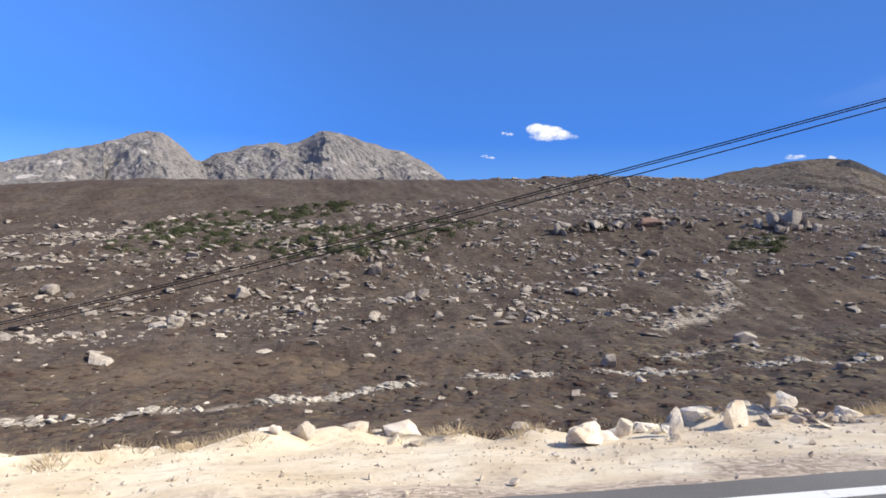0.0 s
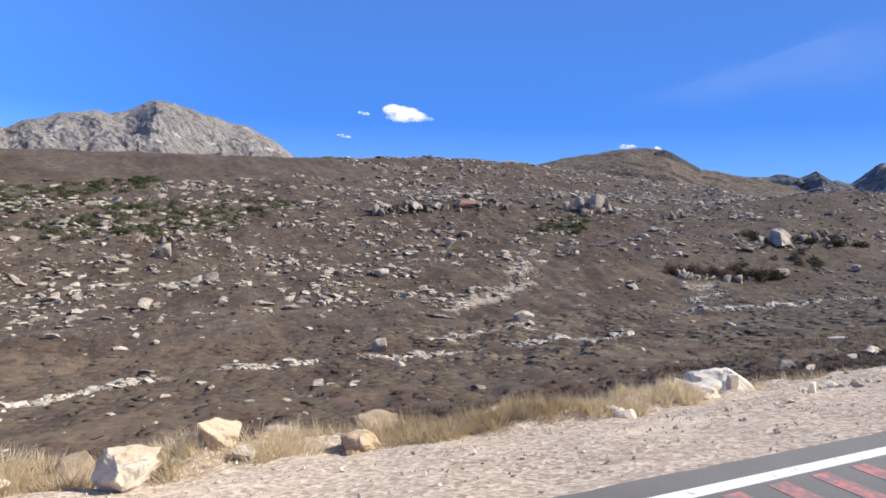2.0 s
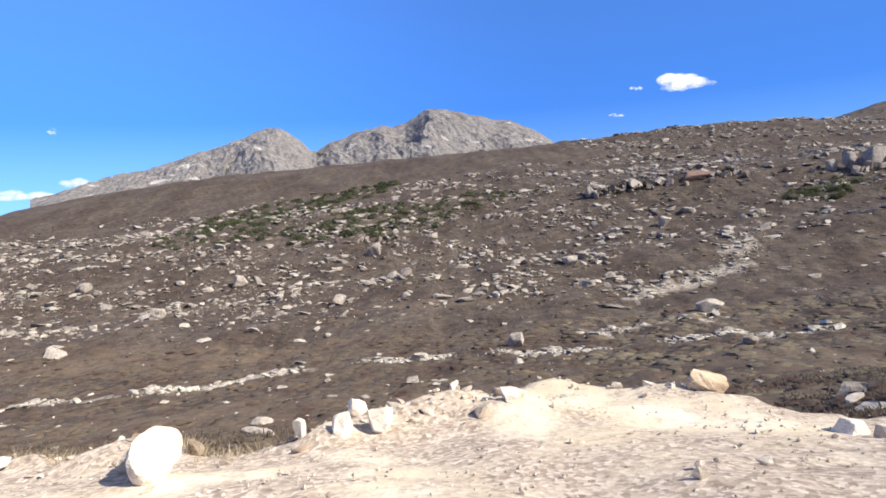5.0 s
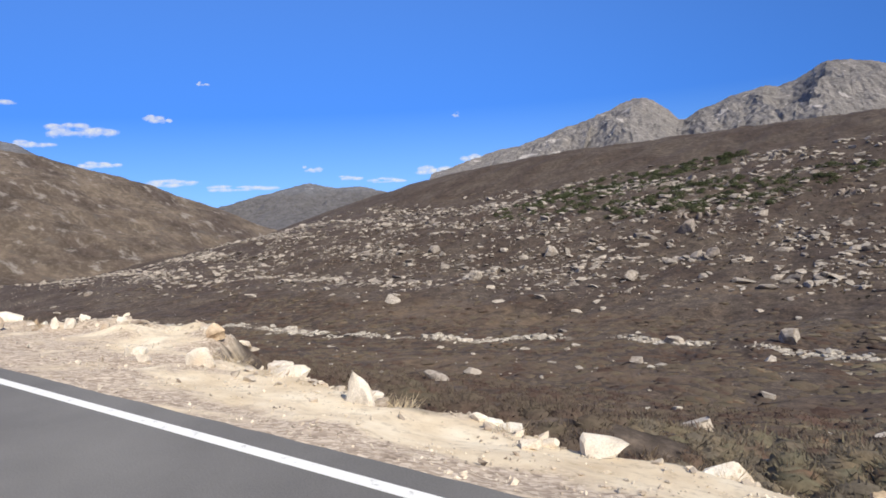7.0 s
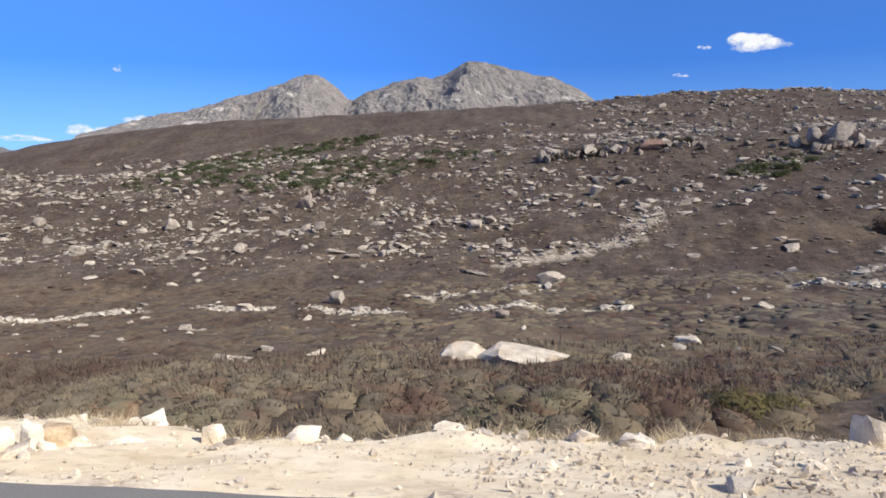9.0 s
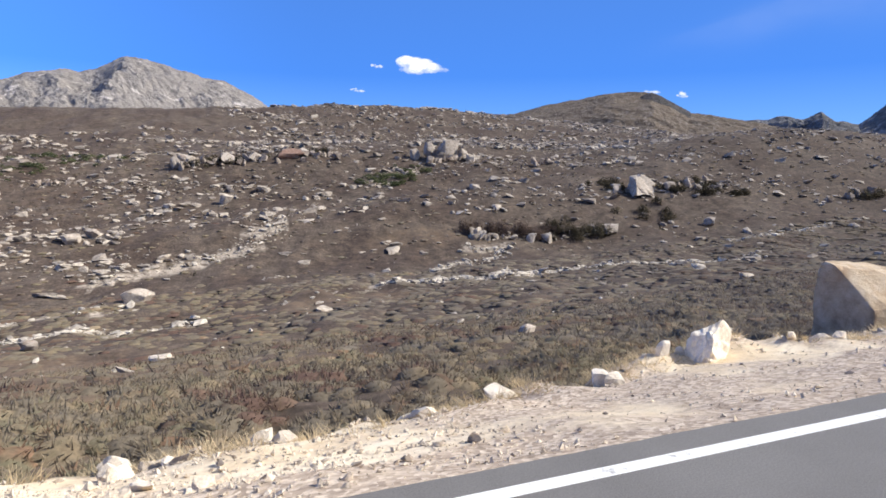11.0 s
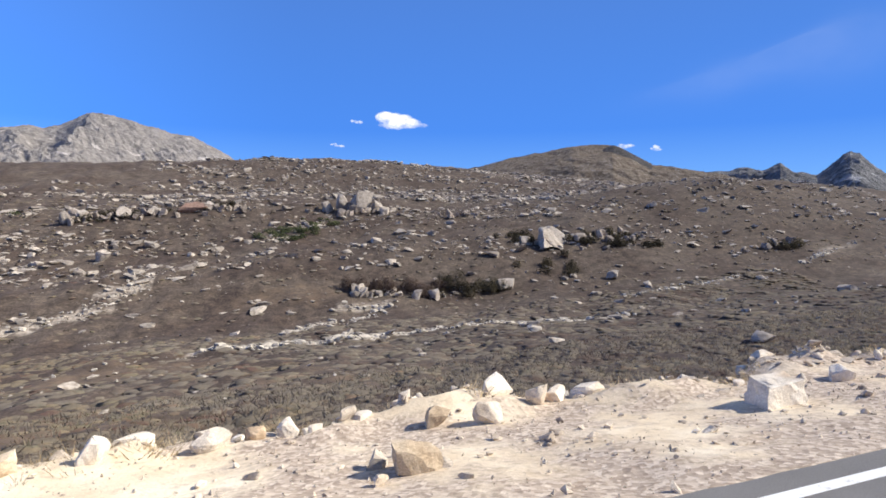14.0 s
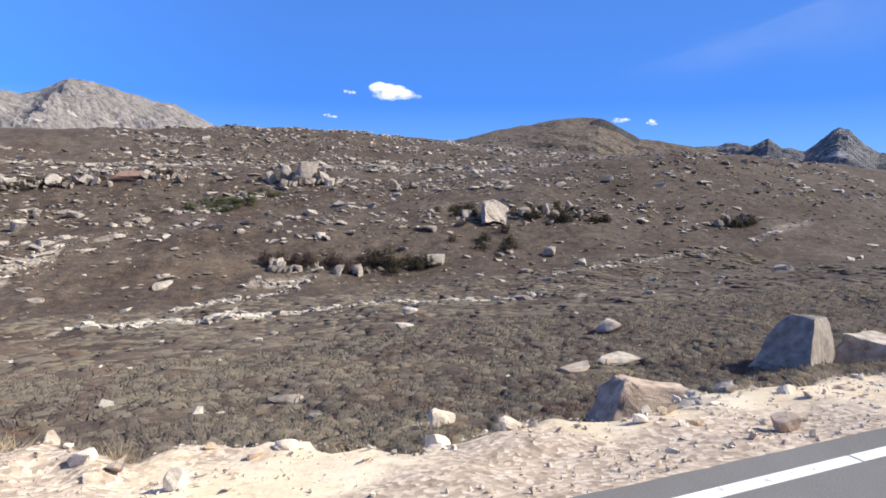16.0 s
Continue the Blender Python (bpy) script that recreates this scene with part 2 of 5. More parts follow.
def tufts(name, x, y, z, height, width, rng, material, blades=9, blade=.12, up=.6, tangle=.0):
    """Low plants: every one a spray of narrow leaves."""
    n = len(x)
    a = rng.uniform(0, 2 * np.pi, (n, blades))
    r = rng.uniform(.05, 1, (n, blades)) ** .6
    h = height[:, None] * rng.uniform(up, 1.0, (n, blades)) * np.sqrt(np.maximum(1 - (r * .85) ** 2, .1))
    dx, dy = np.cos(a) * r * width[:, None], np.sin(a) * r * width[:, None]
    root = np.stack([x[:, None] + dx * .55, y[:, None] + dy * .55, z[:, None] + h * .12 - .05], 2)
    if tangle:
        turn = a + rng.normal(0, tangle, a.shape)
        dx, dy = dx * .6 + np.cos(turn) * .45 * width[:, None], dy * .6 + np.sin(turn) * .45 * width[:, None]
    tip = np.stack([x[:, None] + dx, y[:, None] + dy, z[:, None] + h], 2)
    b = a + rng.normal(0, .9, a.shape) + np.pi / 2
    side = np.stack([np.cos(b), np.sin(b), rng.normal(0, .3, a.shape)], 2) * (blade * width)[:, None, None]
    v = np.stack([root - side, root + side, tip], 2).reshape(-1, 3)
    return new(name, array_mesh(name, v, np.arange(len(v)).reshape(-1, 3), material))


def shrubs(name, x, y, z, height, width, rng, material, leaves=150, leaf=.16):
    """Rounded bushes: small leaf sprays all over an uneven dome."""
    n = len(x)
    d = rng.normal(size=(n, leaves, 3))
    d[:, :, 2] = np.abs(d[:, :, 2]) + .15
    d /= np.linalg.norm(d, axis=2)[:, :, None]
    lump = 1 + .25 * np.sin(d[:, :, 0] * 7 + x[:, None]) * np.cos(d[:, :, 1] * 6 + y[:, None])
    r = lump * rng.uniform(.6, 1.05, (n, leaves))
    c = np.stack([x[:, None] + d[:, :, 0] * r * width[:, None], y[:, None] + d[:, :, 1] * r * width[:, None], z[:, None] + d[:, :, 2] * r * height[:, None]], 2)
    size = (leaf * width)[:, None, None, None]
    spray = rng.normal(0, 1, (n, leaves, 3, 3))
    spray -= .88 * np.sum(spray * d[:, :, None], 3, keepdims=True) * d[:, :, None]
    v = (c[:, :, None] + spray * size * .75).reshape(-1, 3)
    return new(name, array_mesh(name, v, np.arange(len(v)).reshape(-1, 3), material))


def mounds(name, x, y, z, height, width, rng, material, twigs=30, twig=.3, sides=7):
    """Low heath shrubs: every one a lumpy dome, bristling with short twigs."""
    n = len(x)
    turn = rng.uniform(0, 2 * np.pi, (n, 1)) + np.arange(sides) * 2 * np.pi / sides
    rings = []
    for up, out in ((0.0, 1.0), (.72, .78)):
        r = out * width[:, None] * rng.uniform(.72, 1.2, (n, sides))
        rings.append(np.stack([x[:, None] + np.cos(turn) * r, y[:, None] + np.sin(turn) * r, z[:, None] - .06 + up * height[:, None] * rng.uniform(.75, 1.15, (n, sides))], 2))
    top = np.stack([x + rng.normal(0, .15, n) * width, y + rng.normal(0, .15, n) * width, z + height * rng.uniform(.9, 1.1, n)], 1)[:, None]
    v = np.concatenate(rings + [top], 1)
    k = np.arange(sides)
    m = (k + 1) % sides
    f = np.concatenate([np.stack([k, m, sides + m], 1), np.stack([k, sides + m, sides + k], 1), np.stack([sides + k, sides + m, np.full(sides, 2 * sides)], 1)])
    count = v.shape[1]
    faces = (f[None] + (np.arange(n) * count)[:, None, None]).reshape(-1, 3)
    verts = v.reshape(-1, 3)
    if twigs:
        d = rng.normal(size=(n, twigs, 3))
        d[:, :, 2] = np.abs(d[:, :, 2]) + .1
        d /= np.linalg.norm(d, axis=2)[:, :, None]
        size = np.stack([width, width, height], 1)[:, None]
        root = np.stack([x, y, z], 1)[:, None] + d * size * .86
        lean = d + rng.normal(0, .45, d.shape)
        lean[:, :, 2] = np.abs(lean[:, :, 2]) + .3
        tip = root + lean * (twig * width)[:, None, None] * rng.uniform(.5, 1.1, (n, twigs, 1))
        side = np.cross(lean, rng.normal(size=d.shape))
        side *= (twig * width * .16)[:, None, None] / np.maximum(np.linalg.norm(side, axis=2, keepdims=True), .01)
        t = np.stack([root - side, root + side, tip], 2).reshape(-1, 3)
        faces = np.concatenate([faces, np.arange(len(t)).reshape(-1, 3) + len(verts)])
        verts = np.concatenate([verts, t])
    me = array_mesh(name, verts, faces, material, True)
    tone = rng.uniform(0, 1, n).astype(np.float32)
    me.attributes.new("tone", "FLOAT", "POINT").data.foreach_set("value", np.concatenate([np.repeat(tone, count), np.repeat(tone, 3 * twigs)]))
    return new(name, me)


# ---- materials ----
def material(name, rough=.9):
    m = bpy.data.materials.new(name)
    m.use_nodes = True
    bsdf = m.node_tree.nodes["Principled BSDF"]
    bsdf.inputs["Roughness"].default_value = rough
    bsdf.inputs["Specular IOR Level"].default_value = .25
    bsdf.inputs["Diffuse Roughness"].default_value = .3
    return m, m.node_tree, bsdf


def node(tree, kind, **values):
    n = tree.nodes.new(kind)
    for key, value in values.items():
        n.inputs[key].default_value = value
    return n


def coords(tree):
    return tree.nodes.new("ShaderNodeNewGeometry").outputs["Position"]


def noise_of(tree, at, scale, detail=4.0, roughness=.6):
    n = node(tree, "ShaderNodeTexNoise", Scale=scale, Detail=detail, Roughness=roughness)
    tree.links.new(at, n.inputs["Vector"])
    return n.outputs["Fac"]


def ramp(tree, fac, *stops):
    r = tree.nodes.new("ShaderNodeValToRGB")
    while len(r.color_ramp.elements) < len(stops):
        r.color_ramp.elements.new(.5)
    for e, (p, c) in zip(r.color_ramp.elements, stops):
        e.position, e.color = p, (*c, 1)
    tree.links.new(fac, r.inputs[0])
    return r.outputs[0]


def mix(tree, fac, a, b, blend="MIX"):
    n = tree.nodes.new("ShaderNodeMix")
    n.data_type, n.blend_type = "RGBA", blend
    for socket, value in ((n.inputs[0], fac), (n.inputs[6], a), (n.inputs[7], b)):
        if isinstance(value, bpy.types.NodeSocket):
            tree.links.new(value, socket)
        elif isinstance(value, (int, float)):
            socket.default_value = value
        else:
            socket.default_value = (*value, 1)
    return n.outputs[2]


def maths(tree, op, a, b):
    n = tree.nodes.new("ShaderNodeMath")
    n.operation = op
    for socket, value in zip(n.inputs, (a, b)):
        if isinstance(value, bpy.types.NodeSocket):
            tree.links.new(value, socket)
        else:
            socket.default_value = value
    return n.outputs[0]


def bump(tree, bsdf, height, strength, distance):
    b = node(tree, "ShaderNodeBump", Strength=strength, Distance=distance)
    tree.links.new(height, b.inputs["Height"])
    tree.links.new(b.outputs[0], bsdf.inputs["Normal"])


def stone_material(name, light, mid, dark, by_object=True, tint=(.62, .42, .24), darkest=.5):
    """Weathered granite: grain, lichen stains and a random tone for each stone."""
    m, tree, bsdf = material(name, .88)
    at = coords(tree)
    if by_object:
        which = tree.nodes.new("ShaderNodeObjectInfo").outputs["Random"]
    else:
        which = tree.nodes.new("ShaderNodeNewGeometry").outputs["Random Per Island"]
    blotch = ramp(tree, noise_of(tree, at, 1.7, 5), (.32, dark), (.5, mid), (.66, light))
    grain = ramp(tree, noise_of(tree, at, 38, 3, .7), (.3, (.72, .72, .72)), (.62, (1.08, 1.08, 1.08)))
    colour = mix(tree, 1.0, blotch, grain, "MULTIPLY")
    tone = ramp(tree, which, (0, (darkest, darkest * .95, darkest * .92)), (.4, (.5 * darkest + .52, .5 * darkest + .5, .5 * darkest + .47)), (1, (1.1, 1.06, 1.0)))
    colour = mix(tree, 1.0, colour, tone, "MULTIPLY")
    warm = ramp(tree, noise_of(tree, at, .9, 2), (.56, (0, 0, 0)), (.72, (.5, .5, .5)))
    colour = mix(tree, warm, colour, tint)
    tree.links.new(colour, bsdf.inputs["Base Color"])
    bump(tree, bsdf, noise_of(tree, at, 9, 8, .65), .55, .06)
    return m


def leaf_material(name, stops, through=.45, by_shrub=False):
    m = bpy.data.materials.new(name)
    m.use_nodes = True
    tree = m.node_tree
    tree.nodes.remove(tree.nodes["Principled BSDF"])
    which = tree.nodes.new("ShaderNodeNewGeometry").outputs["Random Per Island"]
    if by_shrub:
        shrub = tree.nodes.new("ShaderNodeAttribute")
        shrub.attribute_name = "tone"
        which = maths(tree, "SUBTRACT", maths(tree, "MULTIPLY", shrub.outputs["Fac"], 5.0), 2.0)
    at = coords(tree)
    big = noise_of(tree, at, .12, 3)
    fac = maths(tree, "ADD", maths(tree, "MULTIPLY", which, .10), maths(tree, "ADD", maths(tree, "MULTIPLY", maths(tree, "SUBTRACT", big, .39), 2.1), maths(tree, "MULTIPLY", maths(tree, "SUBTRACT", noise_of(tree, at, .9, 2), .34), .8)))
    colour = ramp(tree, fac, *stops)
    colour = mix(tree, 1.0, colour, ramp(tree, noise_of(tree, at, 7, 4, .75), (.32, (.74, .73, .72)), (.5, (1, 1, 1)), (.7, (1.26, 1.24, 1.2))), "MULTIPLY")
    front, back, both = (tree.nodes.new(k) for k in ("ShaderNodeBsdfDiffuse", "ShaderNodeBsdfTranslucent", "ShaderNodeMixShader"))
    both.inputs[0].default_value = through
    front.inputs["Roughness"].default_value = .4
    for n in (front, back):
        tree.links.new(colour, n.inputs["Color"])
    tree.links.new(front.outputs[0], both.inputs[1])
    tree.links.new(back.outputs[0], both.inputs[2])
    tree.links.new(both.outputs[0], tree.nodes["Material Output"].inputs["Surface"])
    return m


def ground_material():
    m, tree, bsdf = material("heath_and_gravel", .95)
    at = coords(tree)
    cover = tree.nodes.new("ShaderNodeAttribute")
    cover.attribute_name = "cover"
    split = tree.nodes.new("ShaderNodeSeparateColor")
    tree.links.new(cover.outputs["Color"], split.inputs[0])
    gravel, earth, rust = split.outputs
    cream = cover.outputs["Alpha"]
    # heath: low shrubs and dead grass in patches
    fine = noise_of(tree, at, 2.4, 5, .7)
    wide = noise_of(tree, at, .06, 4, .6)
    heath = mix(tree, ramp(tree, wide, (.38, (0, 0, 0)), (.64, (1, 1, 1))),
                ramp(tree, fine, (.3, (.038, .028, .023)), (.52, (.084, .063, .051)), (.72, (.155, .12, .096))),
                ramp(tree, fine, (.3, (.052, .043, .036)), (.52, (.132, .107, .086)), (.72, (.235, .192, .155))))
    clump = ramp(tree, noise_of(tree, at, .42, 6, .75), (.34, (.45, .43, .42)), (.49, (.83, .81, .80)), (.66, (1.35, 1.28, 1.2)))
    heath = mix(tree, 1.0, heath, clump, "MULTIPLY")
    warm = ramp(tree, noise_of(tree, at, .9, 4), (.3, (.115, .080, .055)), (.7, (.205, .148, .10)))
    heath = mix(tree, maths(tree, "MULTIPLY", rust, ramp(tree, noise_of(tree, at, .35, 3), (.38, (.15, .15, .15)), (.66, (.9, .9, .9)))), heath, warm)
    # pale bare earth
    bare = ramp(tree, noise_of(tree, at, 1.6, 6, .7), (.3, (.22, .18, .14)), (.5, (.38, .325, .265)), (.7, (.52, .46, .39)))
    heath = mix(tree, maths(tree, "MULTIPLY", earth, ramp(tree, noise_of(tree, at, .8, 4), (.36, (.1, .1, .1)), (.52, (1, 1, 1)))), heath, bare)
    # crushed granite of the verge
    cell = node(tree, "ShaderNodeTexVoronoi", Scale=15.0)
    tree.links.new(at, cell.inputs["Vector"])
    stones = ramp(tree, cell.outputs["Color"], (.1, (.23, .18, .145)), (.5, (.50, .405, .32)), (.9, (.80, .70, .58)))
    sand = ramp(tree, noise_of(tree, at, .8, 7, .65), (.3, (.60, .48, .33)), (.5, (.74, .625, .46)), (.7, (.86, .77, .61)))
    dirt = ramp(tree, noise_of(tree, at, 4, 6, .75), (.33, (.42, .38, .35)), (.47, (1, 1, 1)))
    smooth_sand = maths(tree, "SUBTRACT", maths(tree, "ADD", noise_of(tree, at, .42, 6, .6), maths(tree, "MULTIPLY", cream, .5)), .25)
    loose = mix(tree, .3, mix(tree, 1.0, stones, dirt, "MULTIPLY"), (.51, .405, .305))
    pale = mix(tree, ramp(tree, smooth_sand, (.44, (0, 0, 0)), (.56, (1, 1, 1))), loose, mix(tree, .5, sand, mix(tree, 1.0, sand, dirt, "MULTIPLY")))
    tree.links.new(mix(tree, gravel, heath, pale), bsdf.inputs["Base Color"])
    rough = maths(tree, "ADD", noise_of(tree, at, 6, 8, .7), maths(tree, "MULTIPLY", cell.outputs["Distance"], .35))
    bump(tree, bsdf, maths(tree, "ADD", rough, maths(tree, "MULTIPLY", noise_of(tree, at, 1.6, 4), .25)), .5, .034)
    return m


def mountain_material(name, rock, shadow, grass, grass_below, grass_band, stony=.85, ribs=0.0):
    m, tree, bsdf = material(name, .95)
    at = coords(tree)
    xyz = tree.nodes.new("ShaderNodeSeparateXYZ")
    tree.links.new(at, xyz.inputs[0])
    stretch = node(tree, "ShaderNodeMapping", Scale=(1, 1, .2))
    tree.links.new(at, stretch.inputs["Vector"])
    streak = noise_of(tree, stretch.outputs[0], .055, 8, .72)
    colour = ramp(tree, streak, (.34, shadow), (.5, rock), (.68, tuple(min(1, c * 1.35) for c in rock)))
    speck = ramp(tree, noise_of(tree, at, .22, 5, .75), (.36, (.6, .6, .6)), (.6, (1.1, 1.1, 1.1)))
    colour = mix(tree, 1.0, colour, speck, "MULTIPLY")
    slide = ramp(tree, noise_of(tree, stretch.outputs[0], .03, 5, .6), (.62, (0, 0, 0)), (.65, (.8, .8, .8)))
    colour = mix(tree, slide, colour, tuple(min(1, c * 2.1) for c in rock))
    height = maths(tree, "ADD", xyz.outputs[2], maths(tree, "MULTIPLY", noise_of(tree, at, .012, 5), grass_band))
    low = maths(tree, "DIVIDE", maths(tree, "SUBTRACT", grass_below + grass_band * .5, height), 26.0)
    clamp = tree.nodes.new("ShaderNodeClamp")
    tree.links.new(low, clamp.inputs[0])
    turf = ramp(tree, noise_of(tree, at, .05, 6, .7), (.35, tuple(c * .62 for c in grass)), (.65, tuple(c * 1.25 for c in grass)))
    turf = mix(tree, ramp(tree, noise_of(tree, at, .2, 5, .75), (.52, (0, 0, 0)), (.64, (stony, stony, stony))), turf, rock)
    if ribs:
        slant = node(tree, "ShaderNodeMapping", Rotation=(0, .75, .4), Scale=(1, 1, .12))
        tree.links.new(at, slant.inputs["Vector"])
        band = noise_of(tree, slant.outputs[0], .045, 7, .7)
        turf = mix(tree, 1.0, turf, ramp(tree, noise_of(tree, slant.outputs[0], .014, 5, .6), (.36, (.62, .58, .58)), (.62, (1.25, 1.2, 1.1))), "MULTIPLY")
        turf = mix(tree, ramp(tree, band, (.56, (0, 0, 0)), (.64, (ribs, ribs, ribs))), turf, rock)
        turf = mix(tree, ramp(tree, band, (.34, (ribs, ribs, ribs)), (.42, (0, 0, 0))), turf, shadow)
    tree.links.new(mix(tree, clamp.outputs[0], colour, turf), bsdf.inputs["Base Color"])
    bump(tree, bsdf, noise_of(tree, stretch.outputs[0], .12, 9, .85), .8, 2.2)
    return m


def asphalt_material():
    m, tree, bsdf = material("asphalt", .82)
    at = coords(tree)
    grain = ramp(tree, noise_of(tree, at, 60, 4, .7), (.3, (.135, .132, .130)), (.7, (.225, .22, .217)))
    worn = ramp(tree, noise_of(tree, at, .35, 4), (.35, (.84, .83, .82)), (.65, (1.1, 1.09, 1.07)))
    tree.links.new(mix(tree, 1.0, grain, worn, "MULTIPLY"), bsdf.inputs["Base Color"])
    bump(tree, bsdf, noise_of(tree, at, 90, 3), .3, .01)
    return m


def paint_material(name, colour, wear):
    m, tree, bsdf = material(name, .6)
    at = coords(tree)
    fac = ramp(tree, noise_of(tree, at, 7, 6, .7), (wear - .06, (0, 0, 0)), (wear + .06, (1, 1, 1)))
    tree.links.new(mix(tree, fac, tuple(c * .22 + .15 for c in colour), colour), bsdf.inputs["Base Color"])
    return m


def plain_material(name, colour, rough=.6, metal=0.0, scale=6.0, contrast=.2):
    m, tree, bsdf = material(name, rough)
    at = coords(tree)
    lo, hi = tuple(c * (1 - contrast) for c in colour), tuple(min(1, c * (1 + contrast)) for c in colour)
    tree.links.new(ramp(tree, noise_of(tree, at, scale, 5), (.35, lo), (.65, hi)), bsdf.inputs["Base Color"])
    bsdf.inputs["Metallic"].default_value = metal
    return m


def cloud_material(name="cloud_vapour", thin=False):
    m = bpy.data.materials.new(name)
    m.use_nodes = True
    tree = m.node_tree
    tree.nodes.remove(tree.nodes["Principled BSDF"])
    out = tree.nodes["Material Output"]
    at = coords(tree)
    attr = tree.nodes.new("ShaderNodeAttribute")
    attr.attribute_name = "vapour"
    wisp = noise_of(tree, at, .026, 8, .65)
    if thin:
        wisp = noise_of(tree, at, .0035, 4, .5)
    fac = maths(tree, "SUBTRACT", maths(tree, "ADD", attr.outputs["Fac"], maths(tree, "MULTIPLY", wisp, 1.5)), 1.0)
    clamp = tree.nodes.new("ShaderNodeClamp")
    tree.links.new(maths(tree, "MULTIPLY", maths(tree, "MULTIPLY", attr.outputs["Fac"], wisp) if thin else fac, .36 if thin else 1.25), clamp.inputs[0])
    # sunlit white of the vapour is put in as its own glow
    glow = node(tree, "ShaderNodeEmission", Color=(.97, .98, 1, 1), Strength=CLOUD_GLOW)
    clear = tree.nodes.new("ShaderNodeBsdfTransparent")
    both = tree.nodes.new("ShaderNodeMixShader")
    tree.links.new(clamp.outputs[0], both.inputs[0])
    tree.links.new(clear.outputs[0], both.inputs[1])
    tree.links.new(glow.outputs[0], both.inputs[2])
    tree.links.new(both.outputs[0], out.inputs["Surface"])
    return m


CLOUD_GLOW = 1.0
GROUND = ground_material()
STONE_PALE = stone_material("pale_granite", (.93, .885, .80), (.86, .80, .70), (.60, .53, .44), darkest=.86)
STONE_GREY = stone_material("grey_granite", (.60, .55, .50), (.47, .425, .38), (.28, .25, .22), tint=(.34, .25, .18), darkest=.72)
STONE_HILL = stone_material("hill_granite", (.63, .58, .52), (.49, .445, .395), (.27, .235, .21), by_object=False, tint=(.33, .25, .19))
# hill granite again, darkened to carry the shade among the cliff blocks
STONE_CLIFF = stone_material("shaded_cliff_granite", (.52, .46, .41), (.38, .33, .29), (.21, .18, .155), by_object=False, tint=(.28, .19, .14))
STONE_BED = stone_material("stream_granite", (.74, .70, .64), (.60, .56, .50), (.38, .34, .30), by_object=False, tint=(.42, .34, .26))
STONE_CHIPS = stone_material("verge_chippings", (.88, .82, .72), (.72, .64, .54), (.36, .30, .25), by_object=False, tint=(.56, .43, .31), darkest=.66)
STONE_PINK = stone_material("pinkish_granite", (.60, .50, .43), (.48, .39, .33), (.27, .21, .175), tint=(.36, .25, .19))
STONE_HEATH = stone_material("heath_granite", (.76, .70, .62), (.64, .58, .505), (.43, .38, .325), darkest=.75)
STONE_TAN = stone_material("tan_granite", (.80, .69, .54), (.68, .55, .40), (.42, .31, .21), tint=(.46, .28, .15))
STONE_RED = stone_material("reddish_granite", (.40, .29, .24), (.30, .20, .16), (.16, .10, .08), tint=(.30, .14, .09))
HEATH = leaf_material("heath_leaves", ((.02, (.175, .118, .098)), (.16, (.205, .148, .112)), (.30, (.195, .167, .13)), (.46, (.235, .202, .157)), (.60, (.28, .225, .155)), (.76, (.225, .208, .145)), (.88, (.265, .172, .118)), (.98, (.38, .305, .21))), .3, True)
HEATH_GREY = leaf_material("grey_heath_leaves", ((.02, (.165, .125, .105)), (.2, (.20, .17, .143)), (.4, (.235, .205, .168)), (.6, (.265, .225, .175)), (.78, (.225, .205, .155)), (.88, (.25, .175, .13)), (.98, (.35, .30, .22))), .3, True)
HEATH_BROWN = leaf_material("brown_heath_leaves", ((.02, (.12, .083, .07)), (.2, (.15, .108, .087)), (.4, (.165, .13, .104)), (.6, (.185, .148, .112)), (.78, (.165, .14, .104)), (.88, (.19, .125, .09)), (.98, (.26, .205, .145))), .3, True)
YELLOW_BUSH = leaf_material("yellow_green_leaves", ((.1, (.19, .17, .085)), (.5, (.27, .24, .115)), (.9, (.33, .29, .15))))
DRY = leaf_material("dry_grass", ((.1, (.46, .36, .22)), (.5, (.64, .53, .36)), (.9, (.76, .66, .48))))
DRY_BROWN = leaf_material("brown_grass", ((.1, (.20, .145, .095)), (.5, (.34, .265, .175)), (.9, (.46, .37, .25))))
JUNIPER = leaf_material("juniper_leaves", ((.1, (.075, .088, .045)), (.5, (.125, .14, .075)), (.9, (.19, .20, .12))))
DARK_BUSH = leaf_material("dark_bush_leaves", ((.1, (0.0534, 0.047, 0.0342)), (.5, (0.092, 0.0813, 0.0576)), (.9, (0.143, 0.122, 0.0855))))
BROWN_BUSH = leaf_material("brown_bush_leaves", ((.1, (.085, .062, .052)), (.5, (.14, .105, .09)), (.9, (.20, .155, .13))))
ASPHALT = asphalt_material()
WHITE_PAINT = paint_material("white_road_paint", (.80, .80, .78), .36)
RED_PAINT = paint_material("red_road_paint", (.60, .235, .21), .53)
CONCRETE = plain_material("weathered_concrete", (.58, .55, .52), .85, 0, 3.0, .22)
STEEL = plain_material("galvanised_steel", (.55, .56, .57), .45, .85, 9.0, .12)
ALUMINIUM = plain_material("dull_aluminium", (.50, .51, .53), .5, .55, 5.0, .1)
DARK_STEEL = plain_material("dark_bracket_steel", (.16, .16, .18), .6, .5, 8.0, .2)
CABLE = plain_material("black_cable", (.025, .025, .028), .6, 0, 3.0, .2)
YELLOW_CLOTH = leaf_material("yellow_green_cloth", ((.1, (.66, .61, .17)), (.9, (.78, .72, .26))), .5)
CLOUD = cloud_material()
CIRRUS = cloud_material("cirrus_vapour", True)


